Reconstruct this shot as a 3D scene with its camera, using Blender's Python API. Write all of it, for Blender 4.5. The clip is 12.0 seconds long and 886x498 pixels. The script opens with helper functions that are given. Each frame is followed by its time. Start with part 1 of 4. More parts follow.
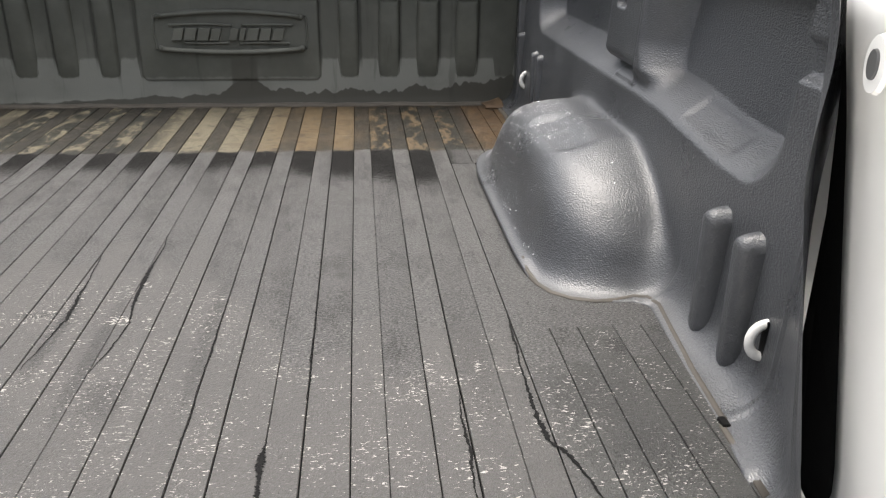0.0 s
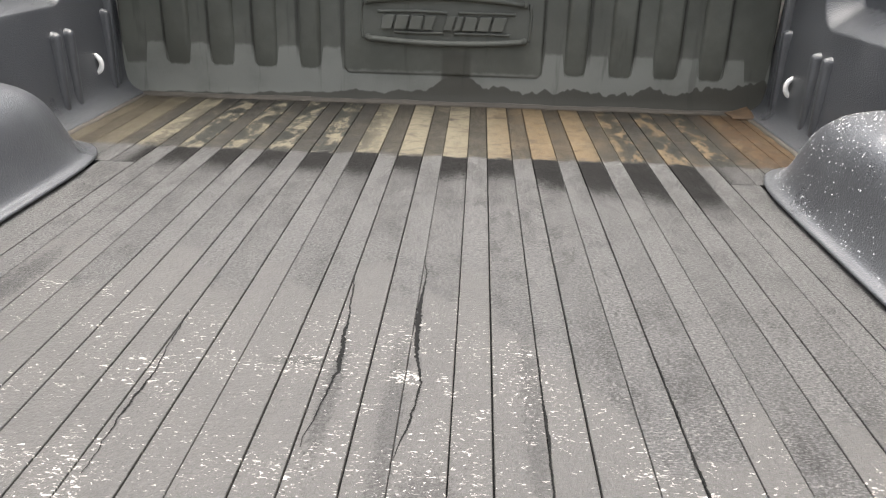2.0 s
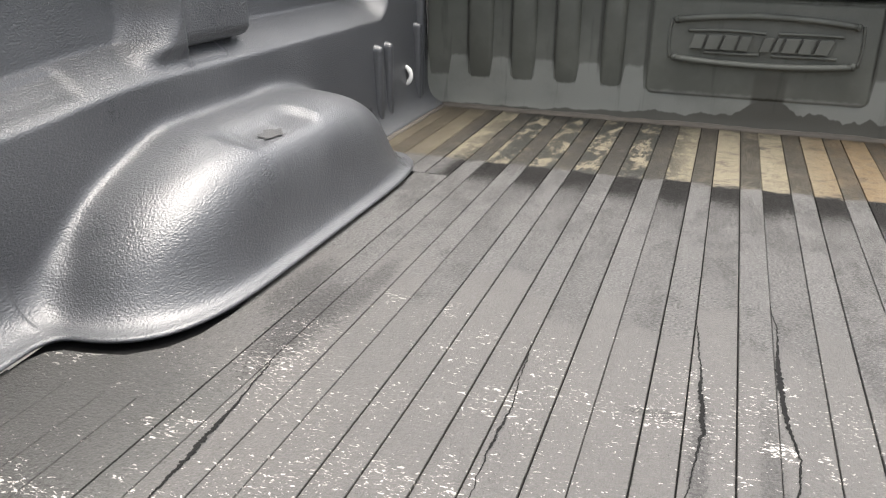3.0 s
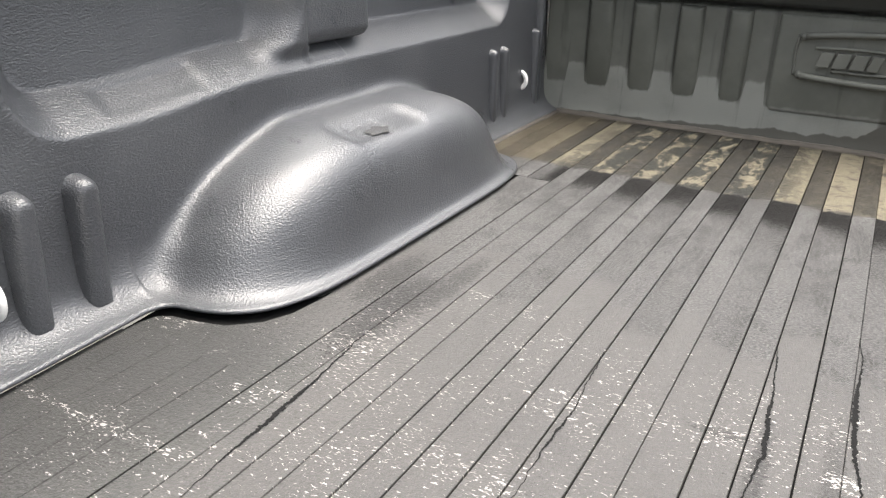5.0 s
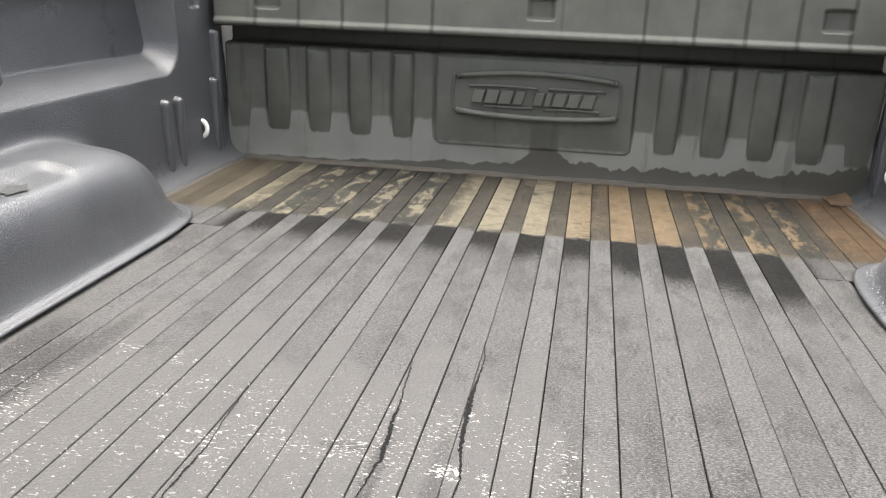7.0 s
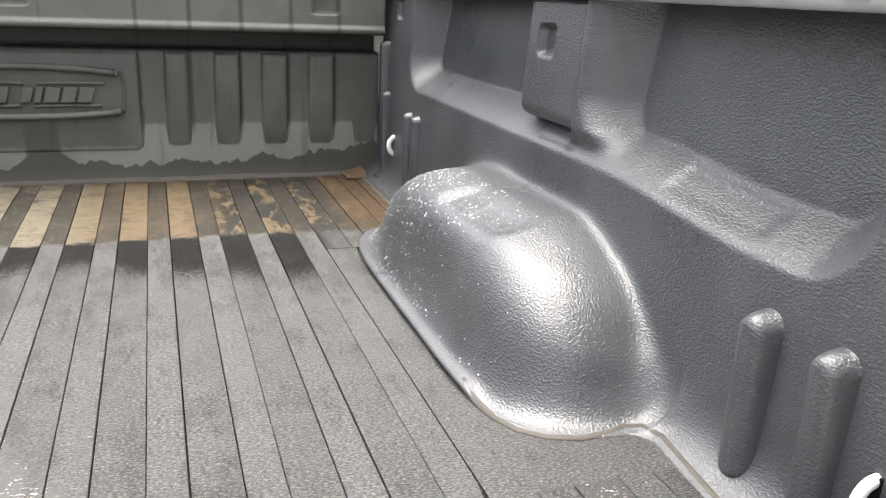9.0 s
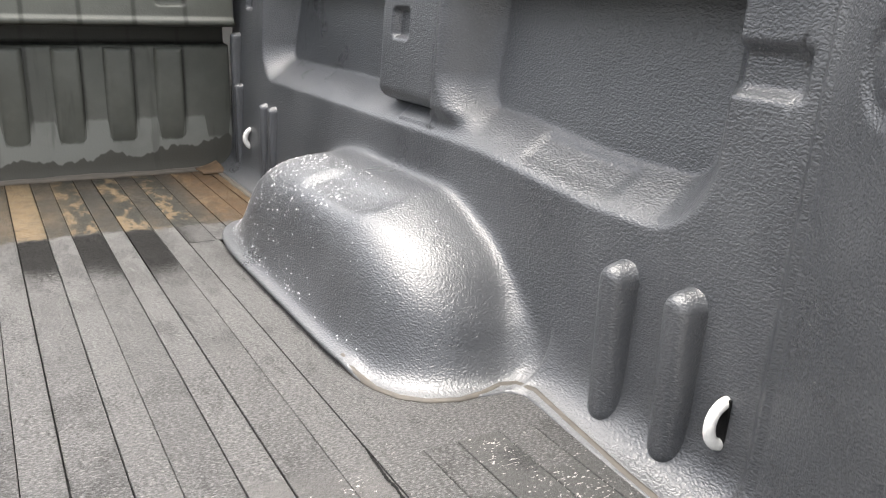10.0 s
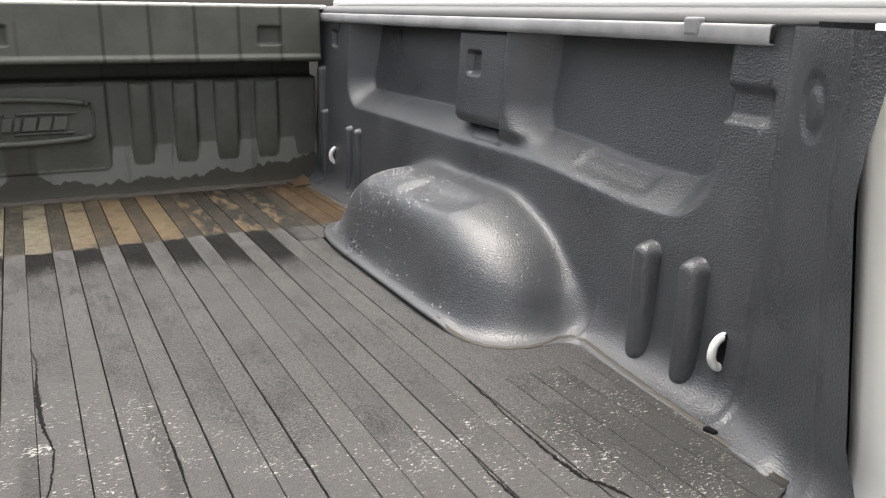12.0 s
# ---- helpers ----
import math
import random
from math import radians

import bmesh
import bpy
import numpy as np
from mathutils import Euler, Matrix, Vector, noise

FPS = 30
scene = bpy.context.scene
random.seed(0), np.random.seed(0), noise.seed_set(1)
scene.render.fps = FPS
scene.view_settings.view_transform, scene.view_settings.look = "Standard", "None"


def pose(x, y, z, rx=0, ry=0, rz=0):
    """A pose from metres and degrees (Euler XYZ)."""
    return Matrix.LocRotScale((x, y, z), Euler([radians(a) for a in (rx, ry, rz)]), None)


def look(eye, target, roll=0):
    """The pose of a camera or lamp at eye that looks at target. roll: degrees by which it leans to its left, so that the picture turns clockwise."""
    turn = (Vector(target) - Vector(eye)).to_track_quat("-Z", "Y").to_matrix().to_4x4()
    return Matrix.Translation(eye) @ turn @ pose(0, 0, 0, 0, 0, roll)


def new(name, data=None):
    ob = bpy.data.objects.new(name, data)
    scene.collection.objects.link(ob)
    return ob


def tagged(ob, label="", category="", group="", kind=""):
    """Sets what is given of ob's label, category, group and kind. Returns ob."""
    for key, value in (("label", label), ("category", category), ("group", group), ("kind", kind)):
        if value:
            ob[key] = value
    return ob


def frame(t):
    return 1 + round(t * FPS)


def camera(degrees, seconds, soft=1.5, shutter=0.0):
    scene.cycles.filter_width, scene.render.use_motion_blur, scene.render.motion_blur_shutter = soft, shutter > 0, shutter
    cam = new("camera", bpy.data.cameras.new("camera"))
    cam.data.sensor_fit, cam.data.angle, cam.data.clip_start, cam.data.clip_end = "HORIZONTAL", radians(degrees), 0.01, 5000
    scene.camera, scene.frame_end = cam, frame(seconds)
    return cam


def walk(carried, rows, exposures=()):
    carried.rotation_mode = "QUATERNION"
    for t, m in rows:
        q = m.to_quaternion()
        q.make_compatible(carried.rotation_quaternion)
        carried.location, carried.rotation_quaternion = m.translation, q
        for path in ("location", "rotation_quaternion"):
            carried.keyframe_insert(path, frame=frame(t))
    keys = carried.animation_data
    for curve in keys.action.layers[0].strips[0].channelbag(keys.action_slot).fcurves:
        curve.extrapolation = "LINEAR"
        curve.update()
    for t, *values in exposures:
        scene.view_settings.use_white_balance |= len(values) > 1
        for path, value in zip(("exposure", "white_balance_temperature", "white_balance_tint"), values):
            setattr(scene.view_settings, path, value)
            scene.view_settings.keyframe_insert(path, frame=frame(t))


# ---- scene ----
cam = camera(56.7, 12.0, 1.2)
PATH = [
    (0, (0.357, -2.344, 0.512), (0.547, -0.502, -0.245), 0.9),
    (0.5, (0.305, -2.256, 0.457), (0.371, -0.404, -0.295), 0.8),
    (1, (0.245, -2.206, 0.441), (0.271, -0.352, -0.307), 1.9),
    (1.5, (0.176, -2.118, 0.431), (0.205, -0.261, -0.313), 2.2),
    (2, (0.085, -2.045, 0.431), (0.022, -0.19, -0.314), 1.6),
    (2.5, (-0.014, -2.016, 0.435), (-0.352, -0.191, -0.309), 0.9),
    (3, (-0.071, -2.026, 0.452), (-0.659, -0.266, -0.294), 0.8),
    (3.5, (-0.093, -2.032, 0.45), (-0.857, -0.339, -0.292), 0.6),
    (3.7, (-0.089, -2.03, 0.452), (-0.886, -0.354, -0.293), 1.0),
    (5.3, (0.004, -2.051, 0.474), (-0.859, -0.408, -0.27), 1.8),
    (5.5, (0.02, -2.057, 0.479), (-0.844, -0.406, -0.247), 1.4),
    (6, (0.056, -2.063, 0.48), (-0.672, -0.33, -0.201), 2.4),
    (6.5, (0.095, -2.048, 0.473), (-0.431, -0.226, -0.161), 2.7),
    (6.7, (0.114, -2.043, 0.478), (-0.326, -0.198, -0.158), 2.3),
    (8.3, (0.219, -1.999, 0.459), (0.478, -0.11, -0.145), 2.6),
    (8.5, (0.244, -1.998, 0.455), (0.617, -0.127, -0.148), 2.4),
    (9, (0.282, -1.988, 0.449), (0.918, -0.19, -0.151), 2.4),
    (9.5, (0.291, -1.991, 0.442), (1.128, -0.276, -0.157), 2.6),
    (10, (0.258, -2.009, 0.428), (1.206, -0.351, -0.163), 1.9),
    (10.5, (0.204, -2.075, 0.425), (1.19, -0.435, -0.156), 1.2),
    (11, (0.134, -2.165, 0.419), (1.15, -0.539, -0.15), 1.2),
    (11.5, (0.078, -2.25, 0.406), (1.099, -0.624, -0.153), 1.5),
    (12, (0.055, -2.258, 0.479), (0.929, -0.548, -0.078), 0.8),
]
EXPOSURES = [(0.0, 1.52), (0.5, 1.77), (1.0, 1.95), (1.5, 2.03), (3.5, 2.05), (6.5, 2.18), (8.5, 2.25), (9.5, 2.27), (10.5, 2.2), (11.0, 1.95), (11.5, 1.64), (12.0, 1.49)]
walk(cam, [(t, look(eye, target, roll)) for t, eye, target, roll in PATH], [(t, e, 6750, 10) for t, e in EXPOSURES])


# ---- world and sun: bright overcast daylight ----
world = bpy.data.worlds.new("overcast_sky")
scene.world = world
world.use_nodes = True
wn = world.node_tree
wn.nodes.clear()
w_out = wn.nodes.new("ShaderNodeOutputWorld")
w_bg = wn.nodes.new("ShaderNodeBackground")
w_sky = wn.nodes.new("ShaderNodeTexSky")
w_sky.sky_type = "NISHITA"
w_sky.sun_disc = False
SUN_ELEV, SUN_ROT = 81.0, 2.0
w_sky.sun_elevation, w_sky.sun_rotation = radians(SUN_ELEV), radians(SUN_ROT)
w_sky.dust_density, w_sky.air_density, w_sky.ozone_density = 5.0, 1.0, 1.0
w_bg.inputs["Strength"].default_value = 0.15
# overcast: greyed, bright overhead and dim towards the built-up horizon
w_grey = wn.nodes.new("ShaderNodeHueSaturation")
w_grey.inputs["Saturation"].default_value = 0.35
w_up = wn.nodes.new("ShaderNodeSeparateXYZ")
w_lift = wn.nodes.new("ShaderNodeMapRange")
w_lift.inputs["To Min"].default_value, w_lift.inputs["To Max"].default_value = 0.74, 1.06
w_lift.inputs["From Min"].default_value, w_lift.inputs["From Max"].default_value = 0.10, 0.80
w_lift.interpolation_type = "SMOOTHSTEP"
w_mul = wn.nodes.new("ShaderNodeVectorMath")
w_mul.operation = "MULTIPLY"
wn.links.new(wn.nodes.new("ShaderNodeTexCoord").outputs["Generated"], w_up.inputs[0])
wn.links.new(w_up.outputs["Z"], w_lift.inputs["Value"])
wn.links.new(w_sky.outputs[0], w_grey.inputs["Color"])
wn.links.new(w_grey.outputs[0], w_mul.inputs[0])
wn.links.new(w_lift.outputs[0], w_mul.inputs[1])
wn.links.new(w_mul.outputs[0], w_bg.inputs["Color"])
wn.links.new(w_bg.outputs[0], w_out.inputs["Surface"])
sun_data = bpy.data.lights.new("sun", "SUN")
sun_data.energy, sun_data.angle, sun_data.color = 1.8, radians(70), (1.0, 0.97, 0.93)
sun = new("sun", sun_data)
sun_way = Vector((math.sin(radians(SUN_ROT)) * math.cos(radians(SUN_ELEV)), math.cos(radians(SUN_ROT)) * math.cos(radians(SUN_ELEV)), math.sin(radians(SUN_ELEV))))
sun.matrix_world = look(sun_way * 20, (0, 0, 0))


# ---- materials ----
def mat_new(name):
    m = bpy.data.materials.new(name)
    m.use_nodes = True
    nt = m.node_tree
    return m, nt, nt.nodes["Principled BSDF"]


class Nodes:
    """Short forms for the nodes that the materials share."""

    def __init__(self, nt):
        self.nt = nt
        self.pos = nt.nodes.new("ShaderNodeNewGeometry").outputs["Position"]

    def put(self, socket, value):
        if hasattr(value, "is_output"):
            self.nt.links.new(value, socket)
        else:
            socket.default_value = value

    def mapped(self, scale=(1, 1, 1), vec=None):
        n = self.nt.nodes.new("ShaderNodeMapping")
        self.put(n.inputs["Vector"], vec or self.pos)
        n.inputs["Scale"].default_value = scale
        return n.outputs[0]

    def noise(self, scale, detail=3.0, rough=0.5, vec=None, warp=0.0):
        n = self.nt.nodes.new("ShaderNodeTexNoise")
        self.put(n.inputs["Vector"], vec or self.pos)
        n.inputs["Scale"].default_value, n.inputs["Detail"].default_value = scale, detail
        n.inputs["Roughness"].default_value, n.inputs["Distortion"].default_value = rough, warp
        return n.outputs["Fac"]

    def cells(self, scale, vec=None, feature="F1", out="Distance"):
        n = self.nt.nodes.new("ShaderNodeTexVoronoi")
        n.feature = feature
        self.put(n.inputs["Vector"], vec or self.pos)
        n.inputs["Scale"].default_value = scale
        return n.outputs[out]

    def math(self, op, a, b=0.0, clamp=False):
        n = self.nt.nodes.new("ShaderNodeMath")
        n.operation, n.use_clamp = op, clamp
        self.put(n.inputs[0], a)
        self.put(n.inputs[1], b)
        return n.outputs[0]

    def ramp(self, x, lo, hi, a=0.0, b=1.0):
        n = self.nt.nodes.new("ShaderNodeMapRange")
        n.interpolation_type = "SMOOTHSTEP"
        self.put(n.inputs["Value"], x)
        n.inputs["From Min"].default_value, n.inputs["From Max"].default_value = lo, hi
        n.inputs["To Min"].default_value, n.inputs["To Max"].default_value = a, b
        return n.outputs[0]

    def mix(self, fac, a, b):
        n = self.nt.nodes.new("ShaderNodeMix")
        n.data_type = "RGBA"
        self.put(n.inputs["Factor"], fac)
        self.put(n.inputs["A"], (*a, 1) if isinstance(a, tuple) else a)
        self.put(n.inputs["B"], (*b, 1) if isinstance(b, tuple) else b)
        return n.outputs["Result"]

    def axes(self, vec=None):
        n = self.nt.nodes.new("ShaderNodeSeparateXYZ")
        self.put(n.inputs[0], vec or self.pos)
        return n.outputs

    def random(self):
        return self.nt.nodes.new("ShaderNodeObjectInfo").outputs["Random"]

    def bump(self, height, strength, distance, bsdf, under=None):
        n = self.nt.nodes.new("ShaderNodeBump")
        n.inputs["Strength"].default_value, n.inputs["Distance"].default_value = strength, distance
        self.put(n.inputs["Height"], height)
        if under:
            self.put(n.inputs["Normal"], under)
        self.put(bsdf.inputs["Normal"], n.outputs[0])
        return n.outputs[0]


def liner_plastic(name, base, dusty, rough, grain=0.5):
    """Moulded bed liner: leather-grained polyethylene with a film of dust and painted skylight on upward faces."""
    m, nt, b = mat_new(name)
    k = Nodes(nt)
    stray = nt.nodes.new("ShaderNodeTexNoise")
    stray.inputs["Scale"].default_value, stray.inputs["Detail"].default_value = 170, 2
    k.put(stray.inputs["Vector"], k.pos)
    warped = nt.nodes.new("ShaderNodeVectorMath")
    warped.operation = "MULTIPLY_ADD"
    k.put(warped.inputs[0], stray.outputs["Color"])
    warped.inputs[1].default_value = (0.005, 0.005, 0.005)
    k.put(warped.inputs[2], k.pos)
    pebble = k.cells(450, k.mapped((1.0, 0.60, 1.20), warped.outputs[0]), "SMOOTH_F1")
    fine = k.noise(520, 3, 0.6)
    cloud = k.noise(6, 5, 0.6)
    soft = k.noise(1.7, 3, 0.5)
    speck = k.ramp(k.noise(380, 2, 0.5), 0.71, 0.76)
    film = k.math("MULTIPLY", k.ramp(cloud, 0.36, 0.70), k.ramp(soft, 0.3, 0.65, 0.5, 1.0))
    # more dust tone on upward faces, painted in for the sky's sheen on ledges
    up_sheen = k.ramp(k.axes(nt.nodes.new("ShaderNodeNewGeometry").outputs["Normal"])[2], 0.35, 0.95)
    film = k.math("MAXIMUM", film, k.math("MULTIPLY", up_sheen, k.ramp(k.noise(14, 4, 0.6), 0.30, 0.60, 0.2, 0.75)))
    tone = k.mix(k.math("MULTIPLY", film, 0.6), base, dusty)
    tone = k.mix(k.math("MULTIPLY", k.ramp(pebble, 0.42, 0.62), 0.30), tone, dusty)
    tone = k.mix(k.math("MULTIPLY", speck, 0.35), tone, (0.30, 0.30, 0.29))
    scuff = k.ramp(k.noise(1.0, 4, 0.7, k.mapped((90, 16, 60)), 0.6), 0.69, 0.74)
    tone = k.mix(k.math("MULTIPLY", scuff, 0.25), tone, (0.16, 0.16, 0.16))
    k.put(b.inputs["Base Color"], tone)
    k.put(b.inputs["Roughness"], k.math("ADD", k.ramp(cloud, 0.3, 0.75, rough - 0.05, rough + 0.08), k.math("MULTIPLY", fine, 0.06)))
    b.inputs["Specular IOR Level"].default_value = 0.62
    k.bump(k.math("ADD", pebble, k.math("MULTIPLY", fine, 0.25)), grain, 0.0019, b)
    return m


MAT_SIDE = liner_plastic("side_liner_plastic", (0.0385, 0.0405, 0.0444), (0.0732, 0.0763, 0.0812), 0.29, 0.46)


def front_plastic():
    """The front liner: smoother, olive grey, dried dust above a wavy wet line at its foot."""
    m, nt, b = mat_new("front_liner_plastic")
    k = Nodes(nt)
    x, y, z = k.axes()
    cloud = k.noise(7, 5, 0.6)
    wave = k.math("ADD", k.noise(11, 3, 0.55, k.mapped((1, 0, 0))), k.math("MULTIPLY", k.noise(38, 2, 0.5, k.mapped((1, 0, 0))), 0.3))
    lift = k.math("MULTIPLY", k.math("SUBTRACT", wave, 0.60), k.ramp(x, -0.5, 0.6, 0.025, 0.12))
    run = k.math("DIVIDE", k.math("ABSOLUTE", k.math("SUBTRACT", x, 0.038)), 0.085)
    peak = k.math("MULTIPLY", k.ramp(run, 1.0, 0.0), 0.045)
    line = k.math("ADD", k.math("ADD", k.ramp(x, -0.75, 0.25, 0.006, 0.034), k.ramp(x, 0.40, 0.80, 0.0, 0.028)), k.math("ADD", lift, peak))
    column = k.math("MULTIPLY", k.ramp(k.math("ABSOLUTE", k.math("SUBTRACT", k.math("ADD", x, k.math("MULTIPLY", wave, 0.012)), 0.043)), 0.040, 0.030), k.ramp(z, 0.145, 0.115))
    dry = k.math("MULTIPLY", k.ramp(k.math("SUBTRACT", z, line), -0.002, 0.003), k.math("SUBTRACT", 1.0, k.math("MULTIPLY", column, 0.8)))
    across = k.math("SUBTRACT", k.math("ABSOLUTE", x), 0.2165)
    gap = k.ramp(k.math("COSINE", k.math("MULTIPLY", across, 2 * math.pi / 0.110)), 0.25, -0.30)
    gap = k.math("MULTIPLY", gap, k.ramp(k.math("ABSOLUTE", x), 0.247, 0.252))
    top = k.math("MULTIPLY_ADD", gap, 0.052)
    top.node.inputs[2].default_value = 0.078
    high = k.math("SUBTRACT", k.math("ADD", z, k.math("MULTIPLY", k.math("SUBTRACT", k.noise(60, 3), 0.5), 0.012)), top)
    low = k.ramp(high, 0.006, -0.004)
    dust = k.math("MULTIPLY", k.math("MULTIPLY", dry, low), k.ramp(cloud, 0.25, 0.6, 0.6, 1.0))
    tone = k.mix(k.ramp(cloud, 0.35, 0.7), (0.072, 0.0743, 0.0632), (0.099, 0.1017, 0.0875))
    tone = k.mix(k.math("MULTIPLY", dust, 0.85), tone, (0.185, 0.190, 0.172))
    tone = k.mix(k.math("MULTIPLY", k.math("SUBTRACT", 1.0, dry), 0.7), tone, (0.040, 0.037, 0.030))
    drip = k.ramp(k.noise(30, 3, 0.6, k.mapped((1, 1, 0.12))), 0.60, 0.72)
    tone = k.mix(k.math("MULTIPLY", drip, 0.35), tone, (0.030, 0.030, 0.025))
    # the header's shadow, painted into the colour as a ragged dark band below it
    header_shade = k.ramp(k.math("ADD", z, k.math("MULTIPLY", k.noise(40, 3, 0.6, k.mapped((1, 1, 0.3))), 0.03)), 0.302, 0.318)
    tone = k.mix(k.math("MULTIPLY", k.math("MULTIPLY", header_shade, k.ramp(z, 0.346, 0.342)), 0.75), tone, (0.012, 0.012, 0.0095))
    # shade along each rib's outer side, likewise put into the colour
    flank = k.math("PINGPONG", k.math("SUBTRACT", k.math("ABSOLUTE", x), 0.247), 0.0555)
    rib_shade = k.math("MULTIPLY", k.ramp(k.math("ADD", flank, k.math("MULTIPLY", k.noise(45, 4, 0.7, k.mapped((1, 1, 0.5))), 0.006)), 0.0105, 0.0045), k.math("MULTIPLY", k.ramp(z, 0.09, 0.15), k.ramp(k.math("ABSOLUTE", x), 0.235, 0.245)))
    tone = k.mix(k.math("MULTIPLY", rib_shade, 0.7), tone, (0.018, 0.0175, 0.014))
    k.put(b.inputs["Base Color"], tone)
    k.put(b.inputs["Roughness"], k.ramp(cloud, 0.3, 0.7, 0.48, 0.62))
    b.inputs["Specular IOR Level"].default_value = 0.4
    k.bump(k.math("ADD", k.cells(260, None, "SMOOTH_F1"), k.noise(500, 2)), 0.18, 0.0015, b)
    return m


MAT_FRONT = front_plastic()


def rubber(name, wide):
    """Ribbed rubber: grey with dust, pale flecks towards the tailgate, and dried stains along the front."""
    m, nt, b = mat_new(name)
    k = Nodes(nt)
    x, y, z = k.axes()
    rnd = k.random()
    grain = k.noise(210, 3, 0.75)
    cloud = k.noise(4.5, 6, 0.62)
    fine = k.noise(38, 5, 0.7)
    tone = k.mix(k.ramp(cloud, 0.32, 0.70), (0.050, 0.0498, 0.0495), (0.080, 0.078, 0.076))
    back = k.ramp(x, 0.02, 0.34, 0.0, 0.36)
    mid = k.ramp(k.math("ADD", k.math("ADD", y, k.math("ADD", back, k.math("MULTIPLY", k.math("SUBTRACT", rnd, 0.5), 0.20))), k.math("MULTIPLY", k.noise(13, 5, 0.7), 0.26)), -0.94, -0.90)
    speckle = k.math("MULTIPLY", k.ramp(grain, 0.49, 0.57), k.math("MULTIPLY_ADD", mid, 0.25))
    speckle.node.inputs[1].links[0].from_node.inputs[2].default_value = 0.22
    tone = k.mix(k.math("MULTIPLY", k.ramp(fine, 0.48, 0.70), 0.45), tone, (0.030, 0.030, 0.031))
    tone = k.mix(speckle, tone, (0.016, 0.016, 0.0165))
    tone = k.mix(k.math("MULTIPLY", k.ramp(grain, 0.47, 0.40), k.math("MULTIPLY", mid, 0.75)), tone, (0.115, 0.114, 0.112))
    fibre = k.noise(1.0, 4, 0.65, k.mapped((75, 230, 200)))
    near_edge = k.math("MULTIPLY_ADD", mid, 0.72)
    near_edge.node.inputs[2].default_value = 0.28
    tone = k.mix(k.math("MULTIPLY", k.ramp(fibre, 0.50, 0.57), k.math("MULTIPLY", near_edge, 0.55)), tone, (0.024, 0.0238, 0.0235))
    tone = k.mix(k.math("MULTIPLY", k.ramp(fibre, 0.47, 0.39), k.math("MULTIPLY", near_edge, 0.85)), tone, (0.150, 0.145, 0.141))
    sand = k.noise(310, 3, 0.75)
    tone = k.mix(k.math("MULTIPLY", k.ramp(sand, 0.52, 0.58), k.math("MULTIPLY", near_edge, 0.5)), tone, (0.022, 0.0178, 0.0175))
    tone = k.mix(k.math("MULTIPLY", k.ramp(sand, 0.46, 0.39), k.math("MULTIPLY", near_edge, 0.75)), tone, (0.16, 0.158, 0.155))
    tone = k.mix(k.math("MULTIPLY", rnd, 0.30), tone, (0.034, 0.0345, 0.035))
    # a browner, smoother film towards the tailgate
    tone = k.mix(k.math("MULTIPLY", k.math("SUBTRACT", 1.0, mid), 0.60), tone, (0.090, 0.0868, 0.0832))
    # darker, greenish grey fields behind the wheel wells
    field = k.math("MULTIPLY", k.math("MAXIMUM", k.ramp(x, -0.47, -0.53), k.ramp(x, 0.54, 0.58)), k.ramp(k.math("ADD", y, k.math("MULTIPLY", cloud, 0.12)), -1.26, -1.36))
    tone = k.mix(k.math("MULTIPLY", field, 0.62), tone, (0.047, 0.049, 0.0465))

    # scuffs and worn patches, with broad darker patches in the rear corners
    def blob(x0, y0, rx, ry, depth):
        dx, dy = k.math("DIVIDE", k.math("SUBTRACT", x, x0), rx), k.math("DIVIDE", k.math("SUBTRACT", y, y0), ry)
        far = k.math("SQRT", k.math("ADD", k.math("MULTIPLY", dx, dx), k.math("MULTIPLY", dy, dy)))
        far = k.math("ADD", far, k.math("MULTIPLY", k.math("SUBTRACT", torn, 0.5), 4.0))
        return k.math("MULTIPLY", k.ramp(far, 1.08, 0.92), k.math("MULTIPLY", k.ramp(sand, 0.46, 0.51, 0.35, 1.0), depth))

    torn = k.noise(150, 4, 0.85)
    for at in ((0.394, -1.305, 0.030, 0.030, 0.6), (0.300, -1.315, 0.045, 0.016, 0.75), (0.485, -0.745, 0.020, 0.060, 0.85), (0.485, -0.93, 0.022, 0.05, 0.4),
               (0.43, -1.10, 0.030, 0.10, 0.35), (-0.510, -1.225, 0.032, 0.13, 1.0), (-0.560, -1.15, 0.024, 0.09, 0.9), (-0.475, -1.12, 0.016, 0.10, 0.8), (-0.665, -1.50, 0.12, 0.27, 0.55), (0.152, -1.37, 0.010, 0.16, 0.55),
               (-0.045, -1.36, 0.009, 0.10, 0.7), (0.018, -1.40, 0.010, 0.15, 0.6), (0.060, -1.52, 0.025, 0.04, 0.5), (0.49, -1.36, 0.028, 0.20, 0.40),
               (0.68, -1.44, 0.016, 0.022, 0.95), (0.62, -1.55, 0.05, 0.06, 0.4), (-0.085, -1.30, 0.030, 0.008, 0.7), (0.66, -1.66, 0.05, 0.05, 0.4), (0.655, -1.50, 0.11, 0.20, 0.38)):
        tone = k.mix(blob(*at), tone, (0.013, 0.013, 0.0135))
    pits = k.math("MULTIPLY", k.ramp(k.noise(330, 2, 0.6), 0.62, 0.67), k.ramp(k.noise(12, 4, 0.7), 0.50, 0.62))
    tone = k.mix(k.math("MULTIPLY", pits, 0.9), tone, (0.010, 0.010, 0.010))
    # pale flecks drawn out across the ribs
    flk = k.noise(1.0, 2, 0.5, k.mapped((170, 380, 1)), 0.9)
    patch = k.noise(9, 3, 0.6)
